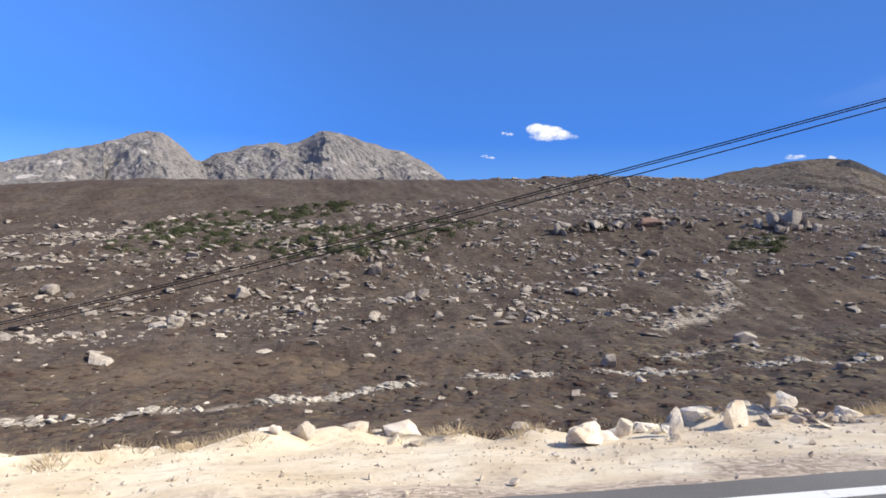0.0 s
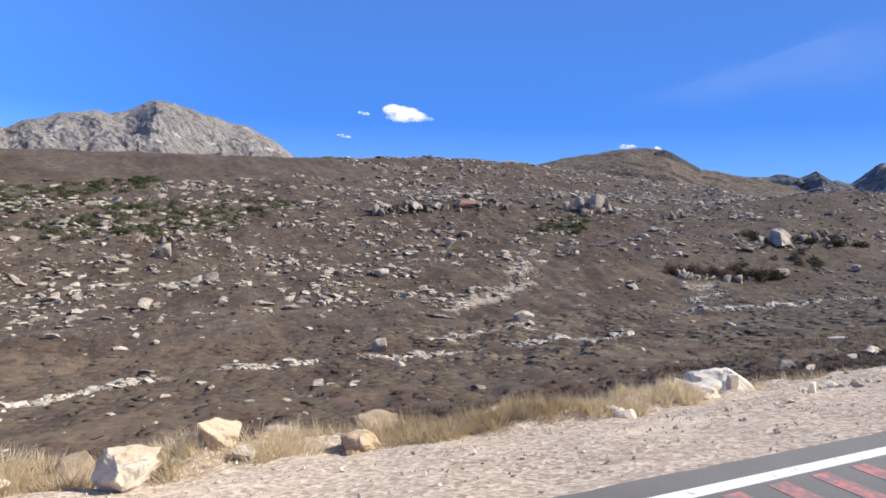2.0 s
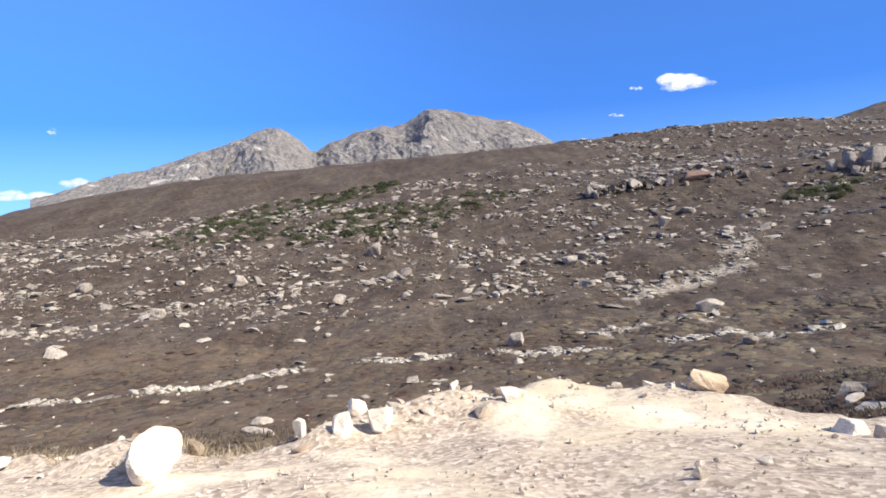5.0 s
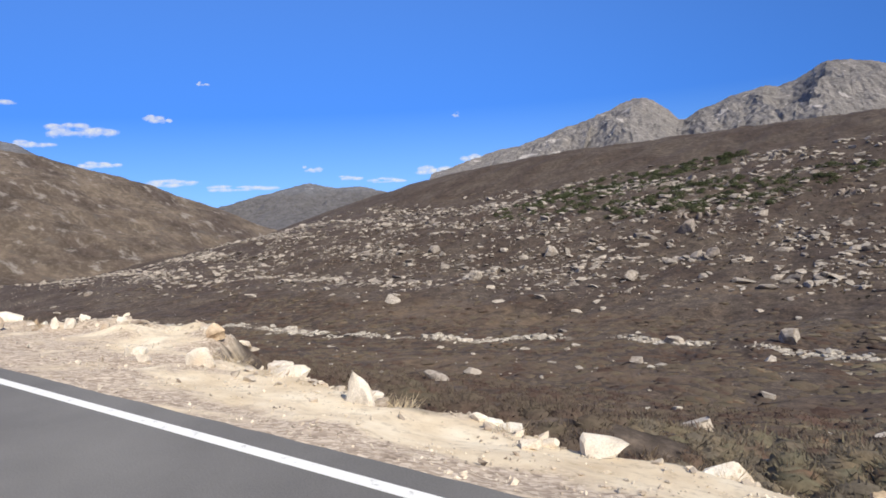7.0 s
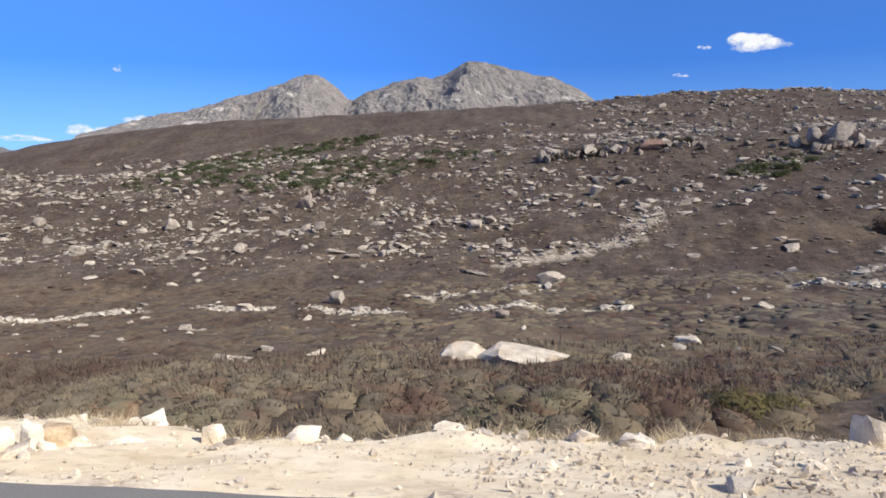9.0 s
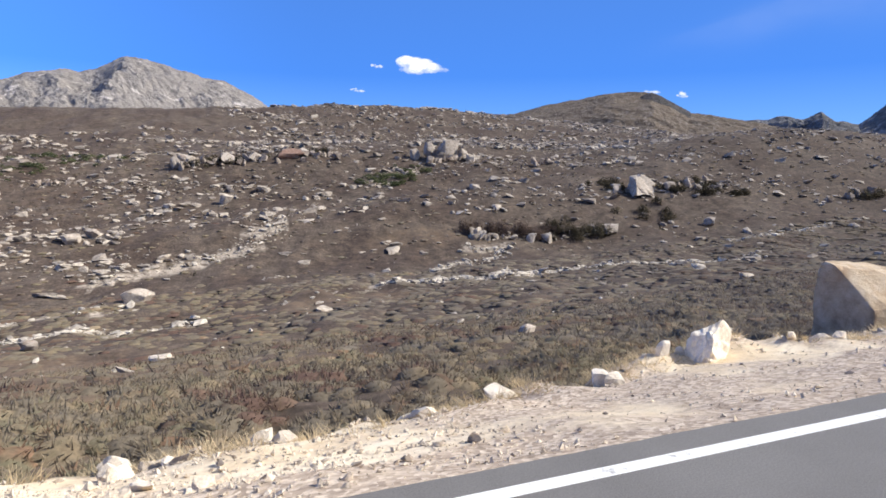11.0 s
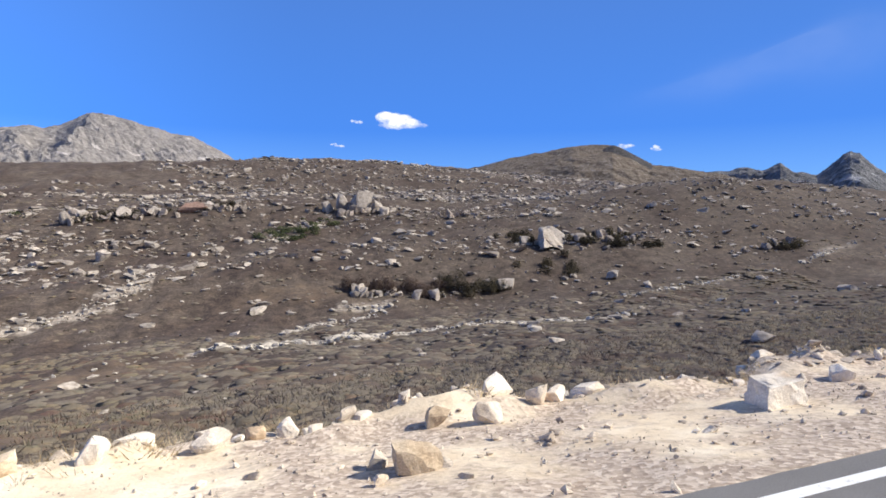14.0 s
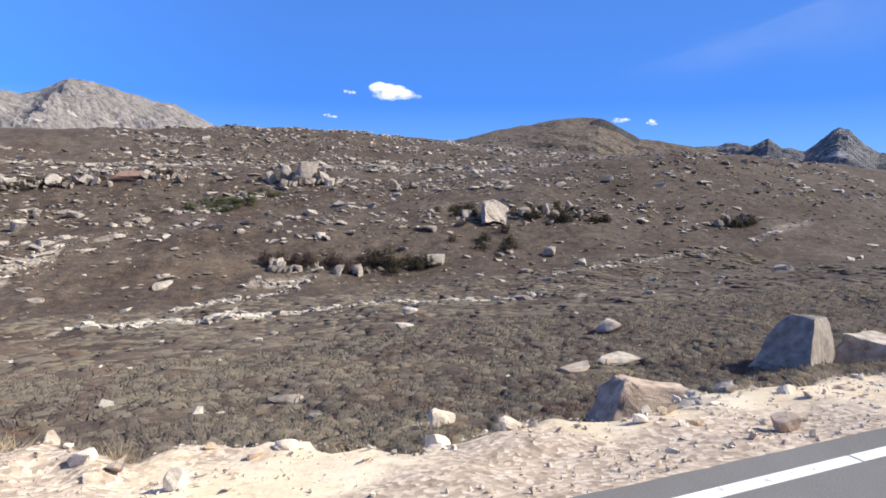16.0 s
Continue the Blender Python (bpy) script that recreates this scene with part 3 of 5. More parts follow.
# ---- the ground, one sheet to the horizon ----
def spaced(*runs):
    out = [runs[0][0]]
    for _, b, step in runs:
        n = max(1, round((b - out[-1]) / step))
        out.extend(np.linspace(out[-1], b, n + 1)[1:])
    return np.array(out)


def along(points, x, y):
    """Distance from a polyline on the plan."""
    best = np.full(np.shape(x), 1e9)
    for (ax, ay), (bx, by) in zip(points[:-1], points[1:]):
        t = np.clip(((x - ax) * (bx - ax) + (y - ay) * (by - ay)) / ((bx - ax) ** 2 + (by - ay) ** 2), 0, 1)
        best = np.minimum(best, np.hypot(x - ax - t * (bx - ax), y - ay - t * (by - ay)))
    return best


STREAM = ((-140, 90), (-83, 93), (-57, 98), (-30, 95), (-8, 97), (15, 105), (30, 109), (45, 105.5), (60, 102), (76, 97), (88, 97), (100, 96), (117, 97), (128, 106), (137.5, 111))
EAST_STREAM = ((137.5, 111), (144, 109), (153, 105.2), (162, 104.2), (172, 106.5), (180, 104.5), (189, 104.2), (198, 101), (207.5, 88))
BECK = ((152, 122), (158, 130), (167, 130.6), (173.5, 135), (179, 142), (167, 142))
POCKET = ((117, 131.5), (122, 132.8))
UPPER_STREAM = ((232, 118), (254, 120), (276, 121), (302, 125), (341, 135))
SCAR = ((125, 172), (120, 160), (111, 152), (99, 146), (86, 140.5))
BANK = ((69, 111), (77, 113), (88, 111), (94, 117))
RUST = ((38, 148, 11, 3), (54, 146.5, 9, 2.5), (131, 98, 14, 7), (158, 152, 12, 5), (124, 96, 12, 6), (20, 74, 22, 7), (92, 70, 20, 8), (-20, 120, 30, 9), (70, 62, 16, 6),
        (140, 60, 18, 8), (100, 34, 12, 4), (12, 120, 18, 5), (118, 24, 9, 2), (108, 29, 10, 2.2), (122, 38, 12, 2.5), (112, 48, 14, 3), (131, 30, 6, 1.5), (70, 45, 12, 3), (36, 34, 9, 2), (24, 44, 12, 3), (50, 52, 14, 3),
        (84, 40, 9, 2.2), (98, 22, 6, 1.4), (6, 34, 9, 2.2))


BARE = ((158.5, 18.5, 2.6, .7), (176, 31, 2.2, .7), (69, 27, 1.6, .5), (58, 31, 2.2, .7), (12, 22, 2.6, .8), (28, 20, 2.0, .6), (20, 31, 3.2, .8), (44, 21, 1.7, .6), (-4, 27, 2.4, .7))


def cover_of(x, y):
    e = edge(x)
    ragged = waves(x, y, 1.6, 21, 3)
    gravel = smooth01((e + .75 + .55 * ragged - y) / .7)
    gravel *= smooth01((y + 8 + ragged) / 1.2)
    # the gully's steep bank: dark soil, and its shade deepened by heath colour
    off = x - gully(y)
    gravel *= 1 - .95 * smooth01((off + .22) / .05) * smooth01((.05 - off) / .04) * smooth01((y - 4.8) / .2) * smooth01((7.2 - y) / .3)
    wobble = waves(x, y, 12, 22, 3)
    earth = np.zeros_like(x)
    for line, width in ((STREAM[:-3], .8), (EAST_STREAM, .9), (BECK, 1.0), (UPPER_STREAM, .6), (SCAR, 2.2), (BANK, 1.9)):
        earth = np.maximum(earth, smooth01((width * (1 + 1.6 * wobble) - along(line, x, y)) / .9))
    for cx, cy, rx, ry in BARE:
        earth = np.maximum(earth, .9 * smooth01(1.3 - np.hypot((x - cx) / rx, (y - cy) / ry) + .5 * waves(x, y, 3, 25, 3)))
    rust = np.zeros_like(x)
    for cx, cy, rx, ry in RUST:
        rust = np.maximum(rust, smooth01(1.5 - np.hypot((x - cx) / rx, (y - cy) / ry) + .4 * wobble))
    return gravel, earth, rust


def build_ground():
    xs = spaced((-4800, -1000, 600), (0, -420, 80), (0, -160, 12), (0, -12, 2.0), (0, 148.8, .5), (0, 152, .1), (0, 172, .5), (0, 260, 2.0), (0, 520, 8), (0, 1200, 80), (0, 4800, 600))
    ys = spaced((-4800, -600, 700), (0, -60, 60), (0, -6, 6), (0, 4.2, 2.0), (0, 7.5, .1), (0, 15, .22), (0, 32, .6), (0, 62, 1.1), (0, 130, 1.5), (0, 260, 2.6), (0, 420, 5), (0, 900, 40), (0, 4800, 500))
    x, y = np.meshgrid(xs, ys, indexing="ij")
    x, y = x.ravel(), y.ravel()
    z = ground(x, y)
    me = array_mesh("ground", np.stack([x, y, z], 1), grid_faces(len(xs), len(ys)), GROUND, True)
    gravel, earth, rust = cover_of(x, y)
    layer = me.color_attributes.new("cover", "FLOAT_COLOR", "POINT")
    layer.data.foreach_set("color", np.stack([gravel, earth, rust, np.interp(x, (-40, 4, 9, 20, 36, 43, 52, 56, 72, 80, 87, 92, 104, 112, 124, 132, 140, 149, 153, 200), (.85, .9, .5, .25, .25, .45, .45, .8, .8, 1.3, 1.3, .75, .65, .4, .6, .5, .5, .3, .6, .7)) * (.45 + .55 * smooth01((y - 4.9) / 1.6))], 1).astype(np.float32).ravel())
    return tagged(new("ground", me), "brown heath valley with pale gravel verge beside the road", "ground", kind="structure")


build_ground()


# ---- road ----
def slab(name, x0, x1, y0, y1, z0, z1, mat, parent=None, label="", ragged=0.0):
    """A flat strip along the road; ragged wears its outer long edge."""
    n = max(2, int((x1 - x0) / (.35 if ragged else 8)))
    bm = bmesh.new()
    rows = []
    rng = np.random.RandomState(int(abs(x0) * 10) + 5)
    for x in np.linspace(x0, x1, n):
        out = y1 + ragged * rng.uniform(-1, 1)
        rows.append([bm.verts.new(c) for c in ((x, y0, z0), (x, y0, z1), (x, out, z1), (x, out + (.04 if ragged else 0), z0))])
    for a, b in zip(rows[:-1], rows[1:]):
        for i in range(4):
            bm.faces.new((a[i], a[(i + 1) % 4], b[(i + 1) % 4], b[i]))
    bm.faces.new(rows[0][::-1])
    bm.faces.new(rows[-1])
    bmesh.ops.recalc_face_normals(bm, faces=bm.faces)
    return part(name, bm, mat, parent, label)


road = tagged(slab("road", -420, 520, -4.6, 4.47, -.3, 0, ASPHALT, ragged=.014), "grey asphalt road with a worn edge", "road", kind="structure")
x = -400.0
while x < 500:
    stretch = 18.0
    slab("edge_line", x, x + stretch - .03, 3.99, 4.14, -.02, .004, WHITE_PAINT, road, "white painted edge line")
    x += stretch
for start in (22.7, 37.25, 65.2):
    for k in range(5):
        slab("rumble_stripe", start + .63 * k, start + .63 * k + .26, .75, 3.92, -.02, .005, RED_PAINT, road, "worn red paint stripe across the lane")


# ---- mountains and hills ----
def crumple(x, y, size, seed, octaves=5, gain=.55):
    """Irregular lattice noise in about -1 .. 1."""
    table = np.random.RandomState(seed).uniform(-1, 1, (128, 128))
    total, norm, amp = 0.0, 0.0, 1.0
    for o in range(octaves):
        u, v = x / size * 2 ** o + 17.3 * o, y / size * 2 ** o + 9.1 * o
        i, j = np.floor(u).astype(int), np.floor(v).astype(int)
        s, t = smooth01(u - i), smooth01(v - j)
        i, j = i % 127, j % 127
        total = total + amp * ((table[i, j] * (1 - s) + table[i + 1, j] * s) * (1 - t) + (table[i, j + 1] * (1 - s) + table[i + 1, j + 1] * s) * t)
        norm, amp = norm + amp, amp * gain
    return total / norm * 1.6


def ridge(name, label, origin, skyline, distance, depth, base, mat, seed, crag, behind=260, steps=260, rows=80, category="mountain", power=1.0, kind="structure", jag=.13, smooth=True):
    """A range with its crest line given as bearing and rise seen from origin."""
    az = np.linspace(skyline[0][0], skyline[-1][0], steps)
    el = np.interp(az, [s[0] for s in skyline], [s[1] for s in skyline])
    d0 = np.interp(az, [az[0], az[-1]], distance)
    crest = origin[2] + d0 * np.tan(np.radians(el))
    u = np.concatenate([np.linspace(0, 1, rows), np.linspace(1, 2, 12)[1:]])
    a, s = np.meshgrid(np.radians(az), u, indexing="ij")
    d = np.where(s <= 1, d0[:, None] - depth * (1 - s), d0[:, None] + behind * (s - 1))
    x, y = origin[0] + d * np.sin(a), origin[1] + d * np.cos(a)
    rise = np.where(s <= 1, np.clip(s, 0, 1) ** power, np.maximum(0, 1 - 1.2 * (s - 1)))
    z = base + (crest[:, None] - base) * rise
    room = np.clip(4 * s * (1 - s), 0, 1) ** .7
    rib = 1 - 2 * np.abs(crumple(x + .3 * y, y * .35, 90, seed, 6, .6))
    fine = crumple(x, y * .5 + z, 30, seed + 1, 5, .65)
    near_top = np.clip(1 - np.abs(s - 1) * 5, 0, 1)
    z += crag * room * (rib * .75 + fine * .34) * np.clip((z - base) / 60, 0, 1)
    z += near_top * crag * jag * crumple(x, y, 22, seed + 2, 5, .65)
    me = array_mesh(name, np.stack([x, y, z], 2).reshape(-1, 3), grid_faces(len(az), len(u))[:, ::-1], mat, smooth)
    return tagged(new(name, me), label, category, kind=kind)


MASSIF_ROCK = mountain_material("massif_rock", (.255, .235, .222), (.185, .172, .165), (.14, .11, .09), 24, 44)
HILL_TURF = mountain_material("hill_turf", (.27, .24, .21), (.15, .13, .11), (.135, .105, .078), 135, 30)
# the shade over the pointed peaks is put into this dark rock colour
DARK_PEAK = mountain_material("shaded_peak_rock", (.17, .17, .175), (.07, .072, .078), (.075, .068, .058), 24, 20)
# hill rock darkened in its colour, for the flank that lies in shade
SHADED_FLANK = mountain_material("shaded_flank_rock", (.085, .08, .08), (.045, .043, .045), (.07, .06, .052), 24, 20)
WEST_TURF = mountain_material("west_hill_turf", (.30, .265, .235), (.13, .11, .095), (.145, .118, .098), 210, 30, .3, .9)
# haze of the distance is mixed into these bluish rock and turf colours
FAR_HAZE = mountain_material("hazy_far_hill_rock", (.175, .175, .19), (.115, .12, .13), (.135, .128, .13), 60, 40)

ridge("mountain", "bare grey granite mountain with a double summit", (40.8, 0, 2.5),
      ((-34, 2.2), (-30, 3.3), (-27.4, 3.97), (-25.8, 4.24), (-23.6, 4.9), (-21.5, 5.6), (-19.4, 6.29), (-17.5, 6.85), (-15.7, 7.55), (-14.8, 7.5), (-14.0, 7.15), (-13, 6.34), (-12, 5.39), (-11.6, 5.31), (-10.3, 6.11),
       (-8.5, 6.66), (-5.8, 7.36), (-4.4, 7.2), (-3.4, 7.42), (-2, 8.27), (-1.2, 8.69), (-.1, 8.5), (1.4, 8.15), (3.6, 7.6), (4.4, 7.3), (5.9, 7.02), (7.7, 6.29), (8.9, 5.64), (10, 4.79), (12, 3.4), (15, 2)),
      (1000, 1160), 520, 0, MASSIF_ROCK, 31, 13, steps=620, rows=110, jag=.28, smooth=False)
ridge("hill", "rounded brown hill with a rocky top", (142.6, 0, 2.5),
      ((14, 3.2), (20, 4.0), (24.9, 4.73), (27.5, 5.4), (29.8, 5.86), (32.6, 6.32), (34.6, 6.73), (36.2, 6.68), (38, 6.72), (39.5, 6.01), (41.1, 5.06), (46.4, 4.0), (52, 2.8), (60, 1.6)),
      (860, 880), 420, -10, HILL_TURF, 37, 7, category="hill", power=1.1, jag=.3, smooth=False)
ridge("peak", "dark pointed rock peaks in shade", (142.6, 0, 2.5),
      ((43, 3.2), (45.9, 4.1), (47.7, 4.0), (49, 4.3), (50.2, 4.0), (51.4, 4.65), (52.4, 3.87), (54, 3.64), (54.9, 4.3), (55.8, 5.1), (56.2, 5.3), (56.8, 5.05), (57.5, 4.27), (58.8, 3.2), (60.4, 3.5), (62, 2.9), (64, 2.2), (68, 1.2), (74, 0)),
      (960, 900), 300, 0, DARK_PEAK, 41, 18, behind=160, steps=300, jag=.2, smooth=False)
# an added dark ridge that paints the shade on the hill's right flank
ridge("crag", "shaded flank of the hill, laid on as a dark ridge", (142.6, 0, 2.5), ((36.6, 5.9), (37.4, 6.5), (38.1, 6.72), (38.8, 6.45), (39.6, 5.96), (41.4, 4.98)), (836, 842), 60, 52, SHADED_FLANK, 53, 3, behind=20, steps=60, category="crag")
ridge("hillside", "steep ochre valley side strewn with stones", (70.7, 0, 2.5),
      ((-128, 9), (-105, 8.4), (-88, 7.2), (-80, 6.5), (-73.9, 6.08), (-71.8, 5.93), (-69.2, 5.55), (-66.8, 5.04), (-64.4, 4.13), (-62.3, 3.55), (-59.7, 2.64), (-57, 1.35), (-54.6, .43), (-52.7, -.55), (-50.3, -1.75), (-48, -2.4)),
      (620, 1150), 390, -85, WEST_TURF, 43, 12, category="hill")
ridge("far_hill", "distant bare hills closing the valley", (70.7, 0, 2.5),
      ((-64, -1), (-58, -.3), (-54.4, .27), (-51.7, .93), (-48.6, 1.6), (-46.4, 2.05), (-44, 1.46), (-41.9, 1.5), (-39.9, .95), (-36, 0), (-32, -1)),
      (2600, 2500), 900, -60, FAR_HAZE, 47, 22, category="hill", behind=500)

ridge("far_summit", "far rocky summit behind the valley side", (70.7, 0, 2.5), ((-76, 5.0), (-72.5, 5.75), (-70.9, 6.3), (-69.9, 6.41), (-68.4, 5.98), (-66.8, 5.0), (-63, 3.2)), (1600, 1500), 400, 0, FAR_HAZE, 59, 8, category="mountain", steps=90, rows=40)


# ---- clouds ----
def cloud(azimuth, rise, width, height, seed, dense=1.0, away=3300):
    """A bank of vapour: a bulging sheet of heaped puffs that thins out towards its rim."""
    rng = np.random.RandomState(seed)
    half_w, half_h = away * math.tan(math.radians(width / 2)), away * math.tan(math.radians(height / 2))
    u, v = np.meshgrid(np.linspace(-1.25, 1.25, 44), np.linspace(-1.3, 1.3, 22), indexing="ij")
    body = np.zeros_like(u)
    for _ in range(9):
        px = rng.uniform(-.75, .75)
        top = (1 - abs(px + .3)) * .75
        r = rng.uniform(.28, .5)
        body = np.maximum(body, 1 - np.hypot((u - px) / (r * .9), (v - rng.uniform(-.35, max(-.3, top - r * .4))) / r) ** 2)
    body = np.clip(np.maximum(body, .75 - np.hypot(u / 1.1, (v + .3) / .38) ** 2), 0, 1)
    if dense < .5:
        body = np.exp(-(u / .5) ** 2 - ((v - .4 * u) / (.34 + .1 * np.sin(5 * u))) ** 2)
    body *= smooth01((v + 1.0) / .35) * smooth01((1.2 - np.abs(u)) / .15) * smooth01((1.25 - np.abs(v)) / .15)
    p = np.stack([u * half_w, -body * half_h * 1.2, v * half_h], 2).reshape(-1, 3)
    me = array_mesh("cloud", p, grid_faces(44, 22), CLOUD if dense > .5 else CIRRUS, True)
    layer = me.attributes.new("vapour", "FLOAT", "POINT")
    layer.data.foreach_set("value", (body ** .9 * dense).ravel().astype(np.float32))
    ob = new("cloud", me)
    a, e = math.radians(azimuth), math.radians(rise)
    ob.location = (90 + away * math.cos(e) * math.sin(a), away * math.cos(e) * math.cos(a), 2.5 + away * math.sin(e))
    ob.rotation_euler = (0, 0, -a)
    ob.visible_shadow = False
    return tagged(ob, "small white fair-weather cloud in a blue sky", "cloud", kind="structure")


CLOUDS = ((20.4, 8.95, 5.4, 2.5, 1.15), (16.2, 8.9, 1.1, .6, .74), (14.4, 6.75, 1.3, .5, .80), (40.2, 6.5, 1.9, .8, .80), (43.0, 6.2, 1.6, .9, .72), (-69.5, 9.1, 3.6, .9, .8),
          (-64.0, 7.0, 5.6, 2.0, .88), (-58.5, 7.85, 2.4, 1.2, .82), (-54.8, 10.7, 1.1, .5, .74), (-33.0, 7.3, .8, .6, .72), (-46.3, 3.3, 2.0, 1.1, .84), (-35.0, 2.6, 4.4, 1.3, .9), (-31.5, 3.4, 3.0, 1.3, .9),
          (-63.0, 4.3, 3.6, .9, .86), (-57.5, 2.6, 6.0, 1.0, .80), (-52.5, 1.9, 7.0, .9, .78), (-43.0, 2.3, 2.8, .7, .82), (-74.5, 7.0, 6.0, 2.2, .86), (-39.5, 1.9, 4.0, .8, .82), (-67.5, 6.0, 3.2, .9, .8), (54, 12.5, 24, 9, .28), (46, 11.0, 16, 5, .2))
for k, (az, el, w, h, d) in enumerate(CLOUDS):
    cloud(az, el, w, h, 60 + k, d)


# ---- boulders that can be told apart ----
def boulder(name, x, y, width, height, mat, label, seed, deep=.75, turn=None, level=3, sink=.12, cuts=10, tilt=0.0, category="rock", group="", rough=.05, planes=(), blocky=True, ball=1.3):
    rng = np.random.RandomState(seed)
    v, f = rock_shape(seed, level, cuts, rough, planes, blocky, ball)
    size = np.array([width, width * deep, height * (1 + sink)]) / 2
    ob = new(name, array_mesh(name, v * size, f, mat))
    a = rng.uniform(-.5, .5) if turn is None else turn
    ob.rotation_euler = (rng.uniform(-.08, .08), tilt + rng.uniform(-.08, .08), a)
    low = float(np.min(ground(x + np.array([0, .3, -.3, 0, 0]) * width, y + np.array([0, 0, 0, .3, -.3]) * width)))
    mid = float(ground(x, y))
    ob.location = (x, y, min(mid, low + .25 * height) + height / 2 - sink * height / 2)
    return tagged(ob, label, category, group)


boulder("boulder", 125.2, 13.3, 3.35, 2.75, STONE_TAN, "huge pale tan boulder with an undercut side below the verge", 1207, .8, .0, 4, .10, 3, category="boulder", rough=.03,
        planes=((-.12, -.95, -.12, .50), (-.22, -.62, .75, .50), (.9, -.35, .2, .66), (-.95, .05, -.2, .56), (0, 1, .1, .6), (0, 0, -1, .62), (.05, -.1, 1, .58), (.4, -.8, -.5, .70)), ball=1.05)
boulder("boulder", 183.2, 22.8, 5.6, 3.0, STONE_GREY, "large grey boulder with a black shaded face in the heath", 16, .8, .0, 4, .15, 8, category="boulder", rough=.10,
        planes=((-.80, .06, .52, .34), (.36, -.93, .10, .22), (1, .1, .35, .74), (0, 1, .2, .62), (0, 0, -1, .6), (.12, .1, 1, .62), (.5, -.6, -.5, .66)))
boulder("boulder", 189.2, 22.4, 4.8, 1.7, STONE_GREY, "flat grey boulder leaning beside a larger one", 22, .7, .1, 4, .2, 8, category="boulder", planes=((.1, -.25, 1, .42), (-1, -.2, .1, .55), (.1, -1, -.15, .5), (1, 0, .2, .7), (0, 1, .2, .6), (0, 0, -1, .6)))
boulder("boulder", 166.0, 15.7, 3.9, 1.36, STONE_PINK, "long cracked brown boulder in the heath below the verge", 34, .5, -.32, 4, .3, 9, category="boulder", rough=.07,
        planes=((-1, -.1, .42, .62), (.15, -.05, 1, .40), (.05, -1, .28, .42), (1, -.1, .25, .80), (0, 1, .2, .6), (0, 0, -1, .6), (.5, -.8, .3, .80)))
boulder("boulder", 158.6, 5.3, .38, .22, STONE_PINK, "dark grey-brown stone at the edge of the gravel verge", 36, .8, .3, 3, .2, 6, category="rock", group="rocks along the verge", rough=.06, ball=1.04)
boulder("boulder", 142.25, 7.4, 1.08, .47, STONE_PALE, "white cracked granite block on the gravel verge", 18, .7, -.1, 4, .12, 7, category="boulder", rough=.08, planes=((1, -.1, .15, .55), (-1, .1, .1, .55), (.1, -1, .12, .45), (0, 1, .1, .55), (-.12, -.1, 1, .48), (0, 0, -1, .55), (-.6, -.6, .6, .78)))
boulder("boulder", 100.6, 8.1, .85, .62, STONE_TAN, "squared tan-brown stone block standing on the gravel verge", 25, .4, .3, 4, .12, 6, category="boulder", rough=.07, ball=.96, planes=((1, 0, .06, .55), (-1, 0, .04, .55), (0, -1, .08, .5), (0, 1, 0, .5), (-.05, 0, 1, .52), (0, 0, -1, .55)))
leaning = boulder("boulder", 41.5, 7.8, .58, .58, STONE_PALE, "smooth white boulder leaning on the gravel verge", 29, 1.6, .0, 4, .12, 6, category="boulder", blocky=False, ball=.95)
leaning.rotation_euler = (.2, .1, .05)
boulder("boulder", 41.0, 8.5, .62, .46, STONE_HEATH, "rounded tan-grey stone beside a white boulder", 30, .8, .2, 4, .2, 5, category="boulder", blocky=False, ball=.95)

# stones on the verge and along its rim: place, width, height
VERGE_A = ((-3.1, 10.9, 0.43, 0.14), (-2.8, 11.7, 0.52, 0.2), (-2.3, 11.9, 0.43, 0.34), (-0.6, 10.7, 0.2, 0.12), (-0.5, 11.9, 0.63, 0.43), (-0.1, 11, 0.41, 0.36),
           (4, 11.2, 0.32, 0.15), (4.4, 8.7, 0.74, 0.34), (5.1, 9.5, 0.44, 0.14), (5.7, 9.9, 0.37, 0.37), (6.3, 9.2, 0.28, 0.49), (6.6, 9.8, 0.37, 0.14),
           (6.7, 10.8, 0.56, 0.33), (7.9, 9.8, 0.53, 0.53), (9.2, 10.4, 0.29, 0.31), (10.3, 12.1, 0.69, 0.3), (12, 11.1, 0.87, 0.26), (14.6, 10.4, 0.57, 0.41),
           (14.9, 9.2, 0.61, 0.49), (15.9, 10.1, 0.43, 0.15), (16.9, 10.4, 0.69, 0.44), (17.6, 9.3, 0.89, 0.57), (18.9, 10.9, 0.76, 0.46))
VERGE_B = ((19.3, 10.3, 0.42, 0.23), (21.3, 10.6, 0.74, 0.3), (22.1, 11.9, 1, 0.61), (24.8, 11.5, 1.25, 0.47), (26.2, 9.1, 0.52, 0.21), (26.2, 11, 0.5, 0.37),
           (26.3, 9.4, 0.52, 0.24), (30, 11, 1.25, 0.42), (30.8, 8.5, 0.23, 0.29), (31.5, 11.1, 0.3, 0.36), (31.9, 11.9, 1.9, 0.75), (35.7, 11.4, 0.23, 0.17),
           (36.2, 11.2, 0.42, 0.16), (37.7, 10.2, 0.26, 0.13), (39.5, 10.6, 0.35, 0.31), (39.9, 10.5, 0.46, 0.25), (40.1, 10.1, 0.24, 0.22), (40.4, 9.8, 0.42, 0.12),
           (41.2, 9.8, 0.25, 0.25), (43, 9.5, 0.2, 0.33), (43.7, 9.2, 0.34, 0.36), (43.8, 10.1, 0.35, 0.31), (44.3, 9.4, 0.4, 0.33))
